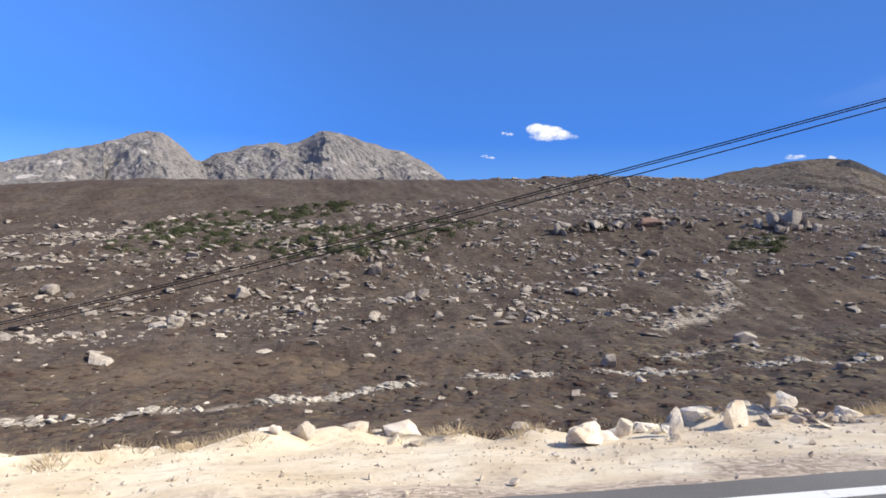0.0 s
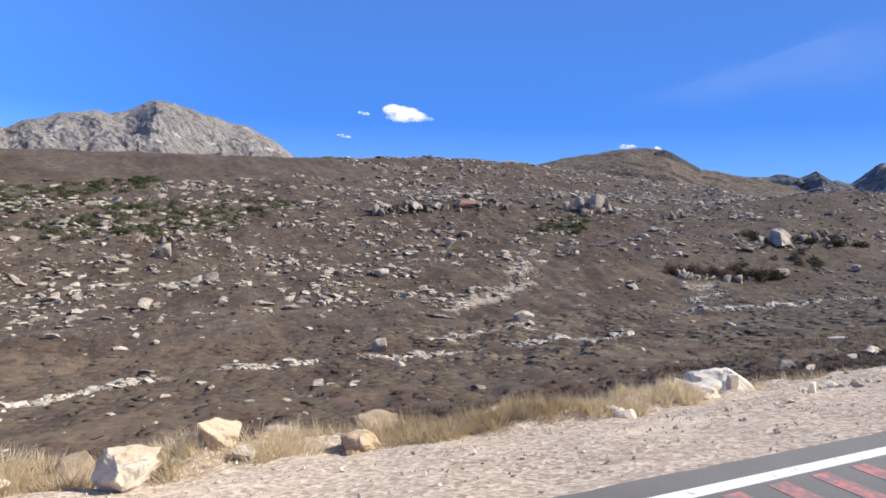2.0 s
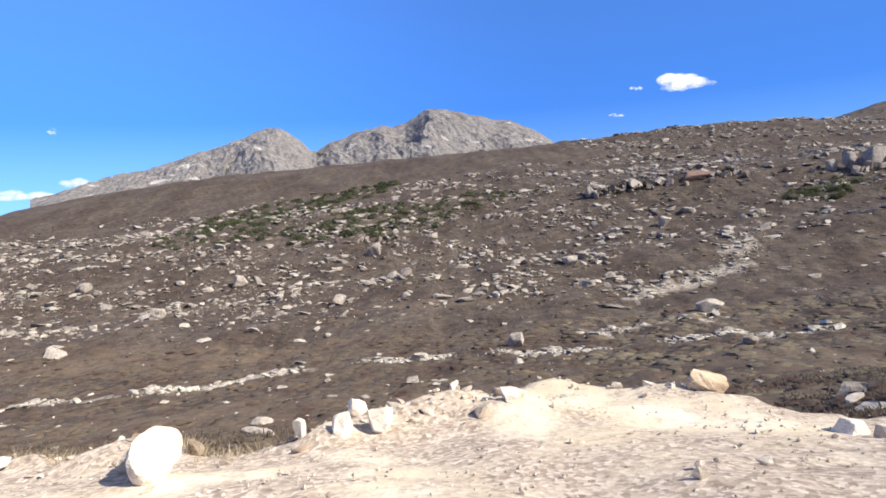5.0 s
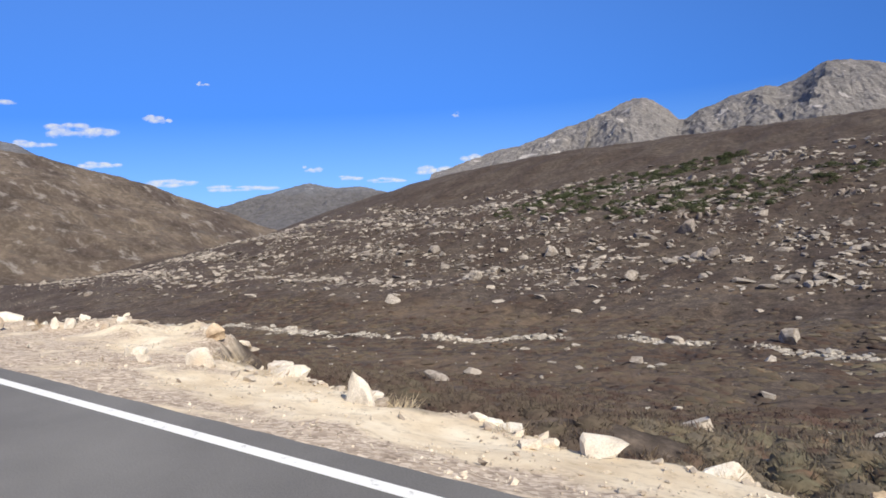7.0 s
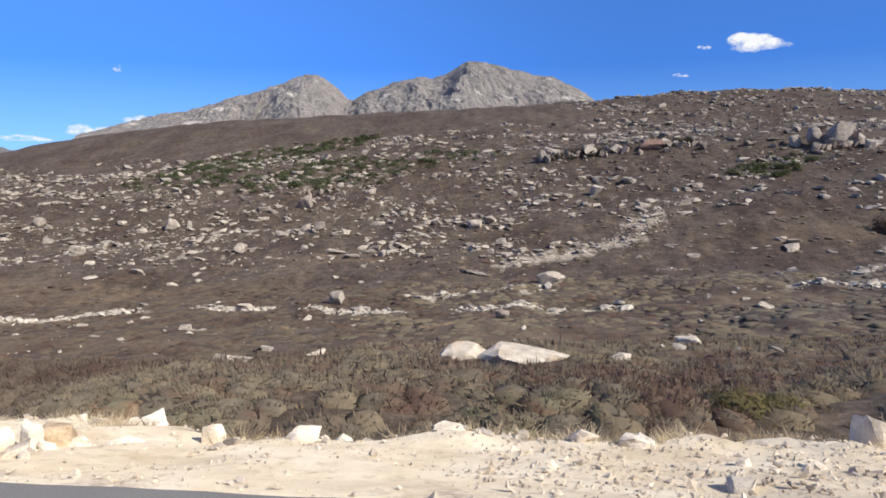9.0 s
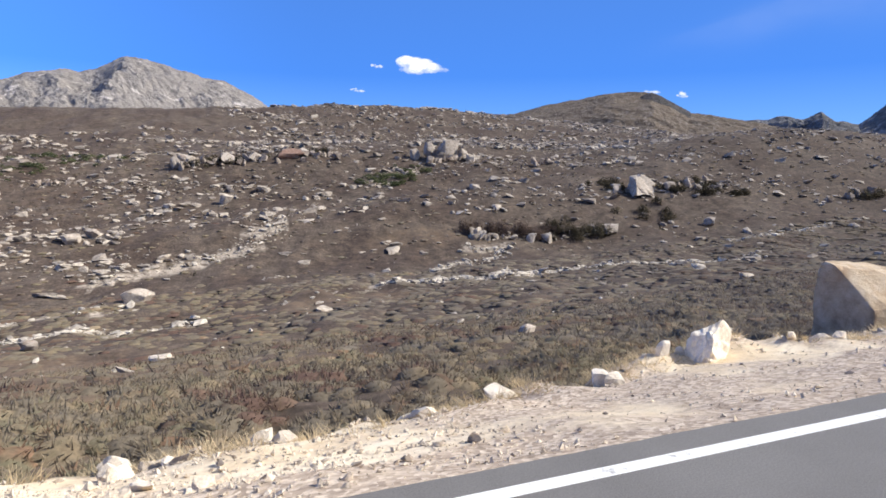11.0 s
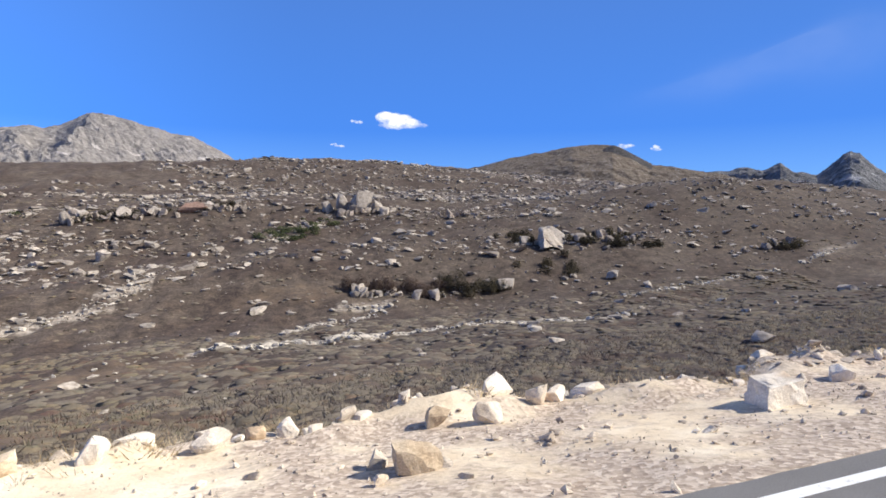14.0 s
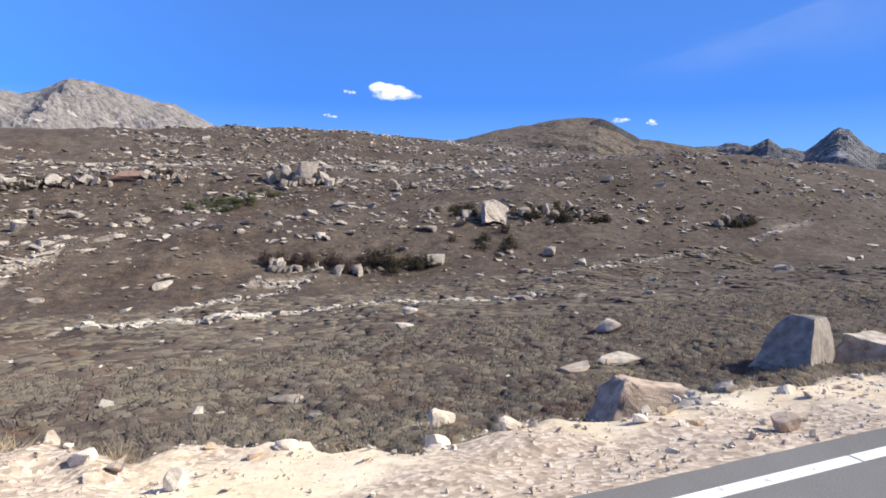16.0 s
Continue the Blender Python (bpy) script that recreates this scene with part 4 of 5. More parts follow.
VERGE_C = ((45.9, 9.7, 0.3, 0.22), (46.4, 10, 0.42, 0.22), (47.7, 12.7, 0.62, 0.29), (49.7, 12.1, 0.13, 0.15), (49.9, 10.8, 0.72, 0.4), (50.7, 8.1, 0.41, 0.2),
           (50.9, 7.7, 0.28, 0.21), (52.2, 7.4, 0.4, 0.21), (53.4, 8, 0.63, 0.42), (54.3, 9.4, 0.82, 0.37), (58.4, 7.7, 0.64, 0.53), (59.4, 8.5, 0.19, 0.16),
           (59.5, 8.9, 0.22, 0.13), (62.6, 9, 0.27, 0.18), (63.3, 8.9, 0.24, 0.12), (65.7, 8.3, 0.31, 0.28), (66.4, 8.3, 0.46, 0.23), (68.6, 8.5, 0.54, 0.22),
           (70.3, 10.3, 0.44, 0.31), (70.5, 10.9, 0.69, 0.4), (71.8, 11.5, 0.71, 0.32), (73.8, 11.9, 0.69, 0.84), (73.9, 12.9, 0.35, 0.28))
VERGE_D = ((78.7, 11.5, 0.48, 0.37), (79.3, 10.9, 0.5, 0.16), (80, 6.9, 0.3, 0.27), (80.3, 9.8, 0.36, 0.14), (80.4, 7.3, 0.58, 0.33), (80.7, 7.3, 0.34, 0.13),
           (82, 8.5, 0.33, 0.35), (82.6, 8.9, 0.31, 0.26), (83.3, 8.6, 0.59, 0.19), (83.6, 9.7, 0.38, 0.21), (85.4, 9.3, 0.53, 0.22), (86, 9.2, 0.31, 0.11),
           (87.1, 9.9, 0.19, 0.14),
           (78.5, 12.5, 0.58, 0.45), (79.2, 11.2, 0.55, 0.27), (80.3, 7, 0.4, 0.33), (79.8, 7, 0.17, 0.14), (79.5, 7.3, 0.32, 0.12), (80.8, 7.3, 0.25, 0.16), (80.1, 11.4, 0.46, 0.22), (79.5, 6.2, 0.27, 0.26), (81.2, 7.6, 0.45, 0.1), (80, 7, 0.17, 0.2), (80.6, 6.9, 0.29, 0.12), (80.2, 5.9, 0.17, 0.07), (87.5, 9.2, 0.47, 0.19), (92, 9.7, 0.69, 0.57), (92.6, 10.6, 0.2, 0.25), (93.1, 10.7, 0.31, 0.41), (95.5, 8.6, 0.48, 0.21),
           (96.7, 8, 0.42, 0.21), (98.4, 10.1, 0.64, 0.13), (99.7, 10.5, 0.58, 0.29), (99.9, 8.5, 0.74, 0.49), (103.1, 9.1, 0.31, 0.21))
VERGE_E = ((103.1, 9.7, 0.48, 0.35), (103.2, 8.5, 0.15, 0.22), (104.3, 6.4, 0.24, 0.14), (105, 9.4, 0.11, 0.22), (105.1, 9, 0.37, 0.28), (105.4, 8.7, 0.4, 0.18),
           (114, 10.7, 0.33, 0.33), (115.1, 10.5, 1.44, 0.81), (117.2, 11.9, 0.53, 0.22), (118.5, 9.8, 0.38, 0.34), (119.6, 11.3, 0.61, 0.3), (121.5, 11, 0.37, 0.18),
           (128.7, 10.1, 0.33, 0.22), (129.1, 9.8, 0.49, 0.27), (130.5, 7.4, 0.34, 0.13), (130.5, 11.7, 0.31, 0.23), (130.7, 10.2, 0.37, 0.28),
           (131.4, 11.6, 0.23, 0.14), (131.8, 10.2, 0.43, 0.38), (133.4, 10.4, 0.62, 0.32), (133.8, 11.6, 0.22, 0.17), (134.1, 10.5, 0.31, 0.22),
           (134.6, 10.5, 0.32, 0.27))
VERGE_F = ((135, 10.2, 0.27, 0.16), (135.1, 6.9, 0.19, 0.14), (135.3, 7.7, 0.28, 0.24), (135.6, 7.2, 0.6, 0.39), (135.9, 10.5, 0.43, 0.11), (136.9, 9.5, 0.45, 0.32),
           (137.7, 9.2, 0.55, 0.41), (139.2, 10.1, 0.39, 0.43), (139.7, 10.3, 0.58, 0.3), (144.8, 8.8, 0.28, 0.2), (145.5, 8.5, 0.57, 0.33), (148.1, 10.7, 0.42, 0.23),
           (148.7, 7.3, 0.4, 0.14), (148.7, 9.7, 0.23, 0.24), (149.2, 6.2, 0.15, 0.15), (149.6, 6.2, 0.27, 0.24), (150.1, 7.6, 0.22, 0.11), (151.9, 7, 0.25, 0.24),
           (152.3, 8.6, 0.18, 0.12), (152.8, 8, 0.21, 0.12), (153.2, 8.1, 0.32, 0.09), (154.9, 7.2, 0.28, 0.23), (157.2, 6.2, 0.21, 0.09))
VERGE_G = ((157.9, 6, 0.21, 0.09), (157.9, 6.6, 0.19, 0.11))
k = 300
kind_of = np.random.RandomState(17)
for run in (VERGE_A, VERGE_B, VERGE_C, VERGE_D, VERGE_E, VERGE_F, VERGE_G):
    for x, y, w, h in run:
        k += 1
        tall, tone = h > .8 * w, kind_of.uniform()
        mat, colour = (STONE_PALE, "pale") if tone < .66 or w > 1 else ((STONE_TAN, "tan") if tone < .84 else (STONE_HEATH, "greyish"))
        label = "upright %s stone at the rim of the verge" if tall else ("%s broken granite rock at the rim of the verge" if w > .5 else "small %s stone on the gravel verge")
        boulder("rock", x, y, w, h, mat, label % colour, k, kind_of.uniform(.6, .95), None, 4 if w > .7 else (3 if w > .3 else 2), .3, 6 if w < .7 else 10, group="rocks along the verge", rough=.06 if w < .7 else .13, ball=1.04)

# more stones half buried along the rim
rim = np.random.RandomState(5)
for x0, x1, n in ((127.5, 149, 16), (107, 121, 9), (54, 73, 16), (84, 104, 10), (-3, 11, 7)):
    for x in np.sort(rim.uniform(x0, x1, n)):
        k += 1
        w = rim.uniform(.28, .75)
        boulder("rock", float(x), float(edge(x)) + rim.uniform(-.45, .25), w, w * rim.uniform(.35, .6), STONE_PALE, "pale stone half buried in the sandy rim of the verge", k, .8, None, 2, .35, 6, group="rocks along the verge", rough=.06, ball=1.04)

# stones in the heath of the valley floor and landmarks on the slope
VALLEY = ((84.3, 28.6, 2.6, .85), (86.9, 25.7, 3.6, .8), (68.8, 36.4, 2.0, .9), (75.4, 32.9, 1.5, .45), (69, 26, 1.2, .5), (66.2, 32.4, 1.1, .6), (71.6, 32.2, 1.2, .5), (101.4, 52.2, 2.4, .8),
          (177.4, 30.9, 2.4, .6), (173.2, 29.3, 2.3, .55), (189, 45.8, 3.3, 1.1), (175, 62.8, 2.4, 1.0), (181, 77.5, 2.2, .8), (186.7, 89.3, 1.7, .7), (159.7, 18.2, .9, .65), (60.5, 22.6, 1.4, .8), (47.9, 32.4, 1.3, 1.2))
SLOPE = ((50.8, 31.5, 1.9, .9), (41.7, 28.8, 1.0, .5), (148.6, 53.9, 1.0, .45), (157, 30.5, 2.0, .4), (124.1, 34.2, 1.2, .45), (43.2, 21.6, .9, .5), (19.9, 198, 5.2, 4.4), (55.5, 107.1, 3.0, 2.5), (94.5, 119.5, 5.0, 2.5),
         (85.6, 84.5, 2.2, 1.4), (31.5, 174.9, 3.8, 3.0), (28, 174, 3.2, 2.6), (38.8, 106.3, 3.5, 1.3), (77, 168.5, 4.6, 2.2), (81, 172, 4, 2.4), (-31.4, 157, 4.2, 3.2), (16, 156, 3.2, 2.6), (114, 200, 4.2, 3.2))
CRAG = ((233, 167, 4.4, 2.4), (249, 161, 5, 3), (211.9, 142, 6, 2.6), (241.4, 135.7, 3.6, 2.6), (-72.3, 193.7, 4.2, 2.8), (-19, 184.8, 4.6, 3.2), (23.5, 66, 2.2, .9), (27.7, 52.4, 3.0, 1.2), (38.9, 84.9, 1.8, .9),
        (196.5, 223.3, 8.5, 7.5), (190, 226, 6, 6), (202, 222, 6, 4), (203, 217, 4, 3), (185, 228, 5, 4), (126, 240, 6, 3), (117, 240, 7, 3.4), (103, 242, 6, 4.5), (99, 240, 3.5, 4.5))
for run, mat in ((VALLEY, STONE_HEATH), (SLOPE, STONE_GREY), (CRAG, STONE_GREY)):
    for x, y, w, h in run:
        k += 1
        label = "pale weathered stone lying in the heath" if run is VALLEY else ("big grey granite boulder on the brown hillside" if w > 3 else "grey granite rock among the heath")
        boulder("boulder", x, y, w, h, mat, label, k, .8, None, 3, .2, 9, category="boulder", group="boulders in the valley")
boulder("boulder", 241.2, 164, 12.4, 6.0, STONE_GREY, "largest grey boulder on the hillside with a bright face", 71, .7, .0, 4, .2, 8, category="boulder", group="boulders in the valley", rough=.10,
        planes=((.20, -.85, .40, .34), (-.95, .22, .10, .56), (.55, -.1, .75, .60), (-.35, 0, .95, .66), (0, 1, .1, .6), (0, 0, -1, .5), (.9, -.3, .1, .80)))
boulder("outcrop", 138, 236.5, 11, 3.6, STONE_RED, "overhanging reddish granite outcrop on the hillside", 77, .6, .05, 4, .25, 7, category="outcrop", tilt=-.12)


# ---- power poles and cables ----
def tube(bm, points, radii, sides=10):
    rings = []
    for i, p in enumerate(points):
        p = Vector(p)
        d = (Vector(points[min(i + 1, len(points) - 1)]) - Vector(points[max(i - 1, 0)])).normalized()
        a = d.cross(Vector((0, 1, 0)) if abs(d.y) < .8 else Vector((1, 0, 0))).normalized()
        b = d.cross(a)
        rings.append([bm.verts.new(p + (a * math.cos(t) + b * math.sin(t)) * radii[i]) for t in np.linspace(0, 2 * np.pi, sides, endpoint=False)])
    for r, s in zip(rings[:-1], rings[1:]):
        for i in range(sides):
            f = bm.faces.new((r[i], r[(i + 1) % sides], s[(i + 1) % sides], s[i]))
            f.smooth = True
    bm.faces.new(rings[0][::-1])
    bm.faces.new(rings[-1])
    bmesh.ops.recalc_face_normals(bm, faces=bm.faces)


def power_pole(x, y, height, lean, label):
    thing = tagged(new("power_pole"), label, "pole", "power line")
    thing.location = (x, y, float(ground(x, y)))
    bm = bmesh.new()
    zs = np.linspace(-.6, height, 9)
    tube(bm, [(lean * z, .01 * z, z) for z in zs], [.102 - .004 * max(z, 0) for z in zs], 14)
    part("shaft", bm, CONCRETE, thing)
    for z, side in ((height - .20, -.10), (height - .42, -.11)):
        bm = bmesh.new()
        tube(bm, [(lean * z + side * .4, 0, z), (lean * z + side * 1.8, .05, z)], [.03, .025], 8)
        part("insulator", bm, DARK_STEEL, thing, "dark bracket with an insulator")
    return thing


power_pole(15.0, 7.0, 7.06, .105, "leaning white concrete power pole at the edge of the verge")
power_pole(-78.8, 48.5, 6.9, .02, "grey power pole standing in the valley")


def cable(a, b, sag, radius):
    bm = bmesh.new()
    a, b = Vector(a), Vector(b)
    pts = [a.lerp(b, t) - Vector((0, 0, 4 * sag * t * (1 - t))) for t in np.linspace(0, 1, 40)]
    tube(bm, pts, [radius] * 40, 6)
    return tagged(part("power_cable", bm, CABLE), "thin black overhead power cable", "cable", "power line")


POLE_TOP = float(ground(15.0, 7.0))
FAR_TOP = float(ground(-78.8, 48.5))
for drop, sag, radius in ((.20, 3.3, .012), (.24, 3.32, .011), (.36, 3.36, .012)):
    z = 7.06 - drop
    cable((15.0 + .105 * z - .17, 7.05, POLE_TOP + z), (-78.8, 48.5, FAR_TOP + 6.9 - drop * 1.2), sag, radius)


# ---- road sign ----
def plate(outline, thick, x):
    bm = bmesh.new()
    front = [bm.verts.new((x, p, q)) for p, q in outline]
    back = [bm.verts.new((x + thick, p, q)) for p, q in outline]
    n = len(outline)
    bm.faces.new(front)
    bm.faces.new(back[::-1])
    for i in range(n):
        bm.faces.new((front[i], back[i], back[(i + 1) % n], front[(i + 1) % n]))
    bmesh.ops.recalc_face_normals(bm, faces=bm.faces)
    bmesh.ops.bevel(bm, geom=[e for e in bm.edges], offset=.003, segments=1, affect="EDGES")
    return bm


def rounded(corners, radius, steps=4):
    out, n = [], len(corners)
    for i in range(n):
        p, a, b = Vector(corners[i]), Vector(corners[i - 1]), Vector(corners[(i + 1) % n])
        u, v = (a - p).normalized() * radius, (b - p).normalized() * radius
        for s in np.linspace(0, 1, steps):
            q = p + u * (1 - s) ** 2 + v * s ** 2
            out.append((q.x, q.y))
    return out


sign = tagged(new("road_sign"), "triangular road sign on a steel post with bare back", "sign")
sign.location = (126.0, 5.3, float(ground(126.0, 5.3)))
sign.rotation_euler = (0, .01, -.16)
bm = bmesh.new()
tube(bm, [(0, 0, -.3), (0, 0, 1.5), (0, 0, 2.82)], [.038] * 3, 14)
part("post", bm, STEEL, sign)
bm = bmesh.new()
bmesh.ops.create_cone(bm, cap_ends=True, segments=4, radius1=.13, radius2=.05, depth=.12, matrix=Matrix.Translation((0, 0, .03)) @ Matrix.Rotation(.785, 4, "Z"))
part("foot", bm, STEEL, sign)
part("warning_plate", plate(rounded([(-.34, 2.40), (.34, 2.40), (0, 2.99)], .05), .012, .05), ALUMINIUM, sign, "triangular aluminium plate, its grey back bare")
part("lower_plate", plate(rounded([(-.36, 2.03), (.36, 2.03), (.36, 2.34), (-.36, 2.34)], .04), .012, .05), ALUMINIUM, sign, "rectangular aluminium plate, its grey back bare")
for z, h in ((2.46, .34), (2.06, .2)):
    bm = bmesh.new()
    bmesh.ops.create_cube(bm, size=1, matrix=Matrix.Translation((.03, .03, z + h / 2)) @ Matrix.Diagonal((.035, .14, h, 1)))
    bmesh.ops.bevel(bm, geom=[e for e in bm.edges], offset=.008, segments=1, affect="EDGES")
    part("bracket", bm, DARK_STEEL, sign, "dark steel bracket behind the plate")

# a torn length of cloth caught on the post
bm = bmesh.new()
nu, nv = 8, 22
grid = []
for i in range(nv):
    t = i / (nv - 1)
    z = 1.86 - 1.22 * t
    reach = float(np.interp(t, (0, .08, .28, .5, .8, .93, 1), (.02, .10, .30, .29, .24, .17, .05))) + .015 * math.sin(17 * t)
    row = []
    for j in range(nu):
        s = j / (nu - 1)
        row.append(bm.verts.new((-.04 - .20 * reach * s + .035 * math.sin(7 * s + 2.5 * t) * (.3 + s), .03 + reach * s, z - .10 * s * s * (1 - t) + .02 * math.sin(13 * t) * s)))
    grid.append(row)
for a, b in zip(grid[:-1], grid[1:]):
    for j in range(nu - 1):
        bm.faces.new((a[j], a[j + 1], b[j + 1], b[j])).smooth = True
bmesh.ops.solidify(bm, geom=bm.faces[:], thickness=.006)
cloth = part("cloth", bm, YELLOW_CLOTH)
cloth.location = (126.0, 5.3, float(ground(126.0, 5.3)))
tagged(cloth, "torn yellow-green cloth hanging from the sign post", "cloth")


# ---- what nobody could count: stones, gravel, heath, grass, bushes ----
rng = np.random.RandomState(11)
TINY = []
for i in range(10):
    r = np.random.RandomState(800 + i)
    TINY.append((np.concatenate([np.eye(3), -np.eye(3)]) * r.uniform(.6, 1.1, (6, 1)) + r.normal(0, .18, (6, 3)),
                 np.array([[0, 1, 2], [1, 3, 2], [3, 4, 2], [4, 0, 2], [1, 0, 5], [3, 1, 5], [4, 3, 5], [0, 4, 5]])))
SMALL = [rock_shape(900 + i, 1, 5, rough=0) for i in range(10)]
MEDIUM = [rock_shape(950 + i, 2, 8, rough=.02) for i in range(10)]


def hill_rocks():
    n = 190000
    x, y = rng.uniform(-330, 430, n), rng.uniform(70, 400, n)
    patch = waves(x, y, 46, 71, 3)
    belt = smooth01((y - 128) / 25) * smooth01((335 - y) / 50)
    west = smooth01((110 - x) / 60) * .15 + .85
    crest = smooth01((x - 110) / 40) * smooth01((y - 215) / 40)
    chance = belt * np.clip(.24 + .55 * patch + .25 * waves(x, y, 13, 72, 2), .03, 1) * west + crest * (.25 + .25 * patch) * (1 - .6 * belt) + np.where((x < 120) & (y > 290), .0, .06)
    clear = np.minimum(1, along(STREAM, x, y) / 30) * np.where((x > 95) & (x < 200) & (y > 118) & (y < 168), .25, 1)
    chance *= np.where((x < 100) & (y > 145) & (y < 240), 1.3, 1)
    keep = rng.uniform(0, 1, n) < chance * clear * .56
    x, y = x[keep], y[keep]
    size = .38 + .9 * rng.exponential(.62, len(x))
    size = np.minimum(size * (.78 + y / 380), 5.0)
    # broken ledges: short rows of bigger stones along the slope
    for _ in range(70):
        cx, cy = rng.uniform(-120, 330), rng.uniform(150, 330)
        if cx > 190 and cy < 170:
            continue
        m = rng.randint(6, 16)
        x = np.append(x, cx + rng.normal(0, 5.5, m))
        y = np.append(y, cy + rng.normal(0, 1.6, m))
        size = np.append(size, rng.uniform(1.2, 3.6, m))
    for cx, cy, rx, ry, m, lo, hi in ((252, 162, 12, 2, 22, 1.2, 3.4), (112, 241, 10, 1.6, 22, 1.4, 3.6), (150, 236, 9, 2, 18, 1.2, 3.0), (176, 214, 12, 6, 26, 1.0, 3.0),
                                      (300, 140, 12, 3, 18, 1.0, 2.6), (268, 152, 6, 2, 12, 1.0, 3.0)):
        x, y = np.append(x, cx + rng.normal(0, rx * .6, m)), np.append(y, cy + rng.normal(0, ry * .6, m))
        size = np.append(size, rng.uniform(lo, hi, m))
    z = ground(x, y)
    big = size > 2.6
    a = scatter("boulder_field", x[big], y[big], z[big], size[big], MEDIUM, rng, STONE_HILL, (.16, .5), .28, .15)
    mid, tiny = (size > 1.25) & ~big, size <= 1.25
    b = scatter("boulder_field", x[mid], y[mid], z[mid], size[mid], SMALL, rng, STONE_HILL, (.14, .44), .28, .15)
    d = scatter("boulder_field", x[tiny], y[tiny], z[tiny], size[tiny], TINY, rng, STONE_HILL, (.3, .6), .28, .16)
    # pale upright blocks before the bushes at the foot of the slope
    m = 22
    x = np.append(178 + rng.normal(0, 2.6, 17), 191 + rng.normal(0, 3.5, m - 17))
    y = 148.2 - .28 * (x - 178) + rng.normal(0, 1.3, m)
    tagged(scatter("foot_blocks", x, y, ground(x, y), rng.uniform(1.3, 3.0, m), MEDIUM, rng, STONE_HILL, (.5, 1.15), .2, .45), "pale broken blocks before bushes at the slope's foot", "rocks", kind="stuff")
    # broken cliffs: blocks standing close together, with shade in their granite's colour
    xs, ys, ss = [], [], []
    for cx, cy, rx, ry, m, lo, hi in ((193, 144.5, 7, 1.6, 8, 1.2, 2.8), (252, 162, 12, 3, 26, 1.0, 3.6), (110, 240, 10, 3, 30, 1.0, 4.2), (126, 238, 8, 3, 18, 1.0, 3.4), (150, 235, 9, 3.5, 20, 1.0, 3.4),
                                      (194, 222, 8, 2.5, 26, 1.6, 4.2), (225, 205, 9, 1.5, 16, 1.2, 3.0), (262, 157, 8, 1.0, 16, 1.2, 3.0), (305, 139, 12, 1.2, 18, 1.2, 2.8), (60, 232, 9, 1.2, 14, 1.2, 2.8), (20, 215, 10, 1.2, 12, 1.2, 2.6)):
        xs.append(cx + rng.normal(0, rx * .6, m))
        ys.append(cy + rng.normal(0, ry * .6, m))
        ss.append(lo + (hi - lo) * rng.beta(.9, 1.6, m))
    x, y = np.concatenate(xs), np.concatenate(ys)
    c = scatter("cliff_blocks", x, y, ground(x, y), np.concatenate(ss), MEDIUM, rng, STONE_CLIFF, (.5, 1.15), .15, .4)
    for ob in (a, b, c, d):
        tagged(ob, "countless grey granite boulders strewn over the brown hillside", "rocks", kind="stuff")


def stream_stones():
    xs, ys, ss = [], [], []
    for line, width, per_metre, size in ((STREAM, 2.0, 20, .48), (EAST_STREAM, 1.9, 26, .58), (POCKET, 2.4, 9, .6), (BECK, 2.6, 8, .6), (UPPER_STREAM, 1.3, 8, .5), (SCAR, 4.4, 9, .55), (BANK, 2.2, 6, .6)):
        for (ax, ay), (bx, by) in zip(line[:-1], line[1:]):
            n = int(math.hypot(bx - ax, by - ay) * per_metre)
            t = rng.uniform(0, 1, n)
            thin = waves(ax + t * (bx - ax), ay + t * (by - ay), 26, 75, 2) > rng.uniform(-1.0, .35, n) - (.7 if line is EAST_STREAM else 0)
            if line is STREAM:
                thin &= (ax + t * (bx - ax) < 104) | (rng.uniform(0, 1, n) < .06)
            if line is EAST_STREAM:
                thin &= ax + t * (bx - ax) < rng.uniform(170, 235, n)
            t = t[thin]
            xs.append(ax + t * (bx - ax) + rng.normal(0, width * .5, len(t)))
            ys.append(ay + t * (by - ay) + rng.normal(0, width * .5, len(t)))
            ss.append(size * (.5 + rng.exponential(.8, len(t))))
    x, y, s = np.concatenate(xs), np.concatenate(ys), np.minimum(np.concatenate(ss), 2.4)
    tagged(scatter("stream_bed", x, y, ground(x, y), s, SMALL, rng, STONE_BED, (.2, .5), .3, .15), "dry stream bed of pale stones winding along the valley", "stones", kind="stuff")


def valley_stones():
    n = 900
    x, y = rng.uniform(-40, 260, n), rng.uniform(13, 100, n)
    keep = (y > edge(x) + 2.5) & (waves(x, y, 30, 77, 2) > -.1)
    x, y = x[keep], y[keep]
    s = .18 + rng.exponential(.22, len(x))
    tagged(scatter("valley_stones", x, y, ground(x, y), np.minimum(s, 1.3), SMALL, rng, STONE_BED, (.3, .6), .3), "pale stones scattered through the valley heath", "stones", kind="stuff")


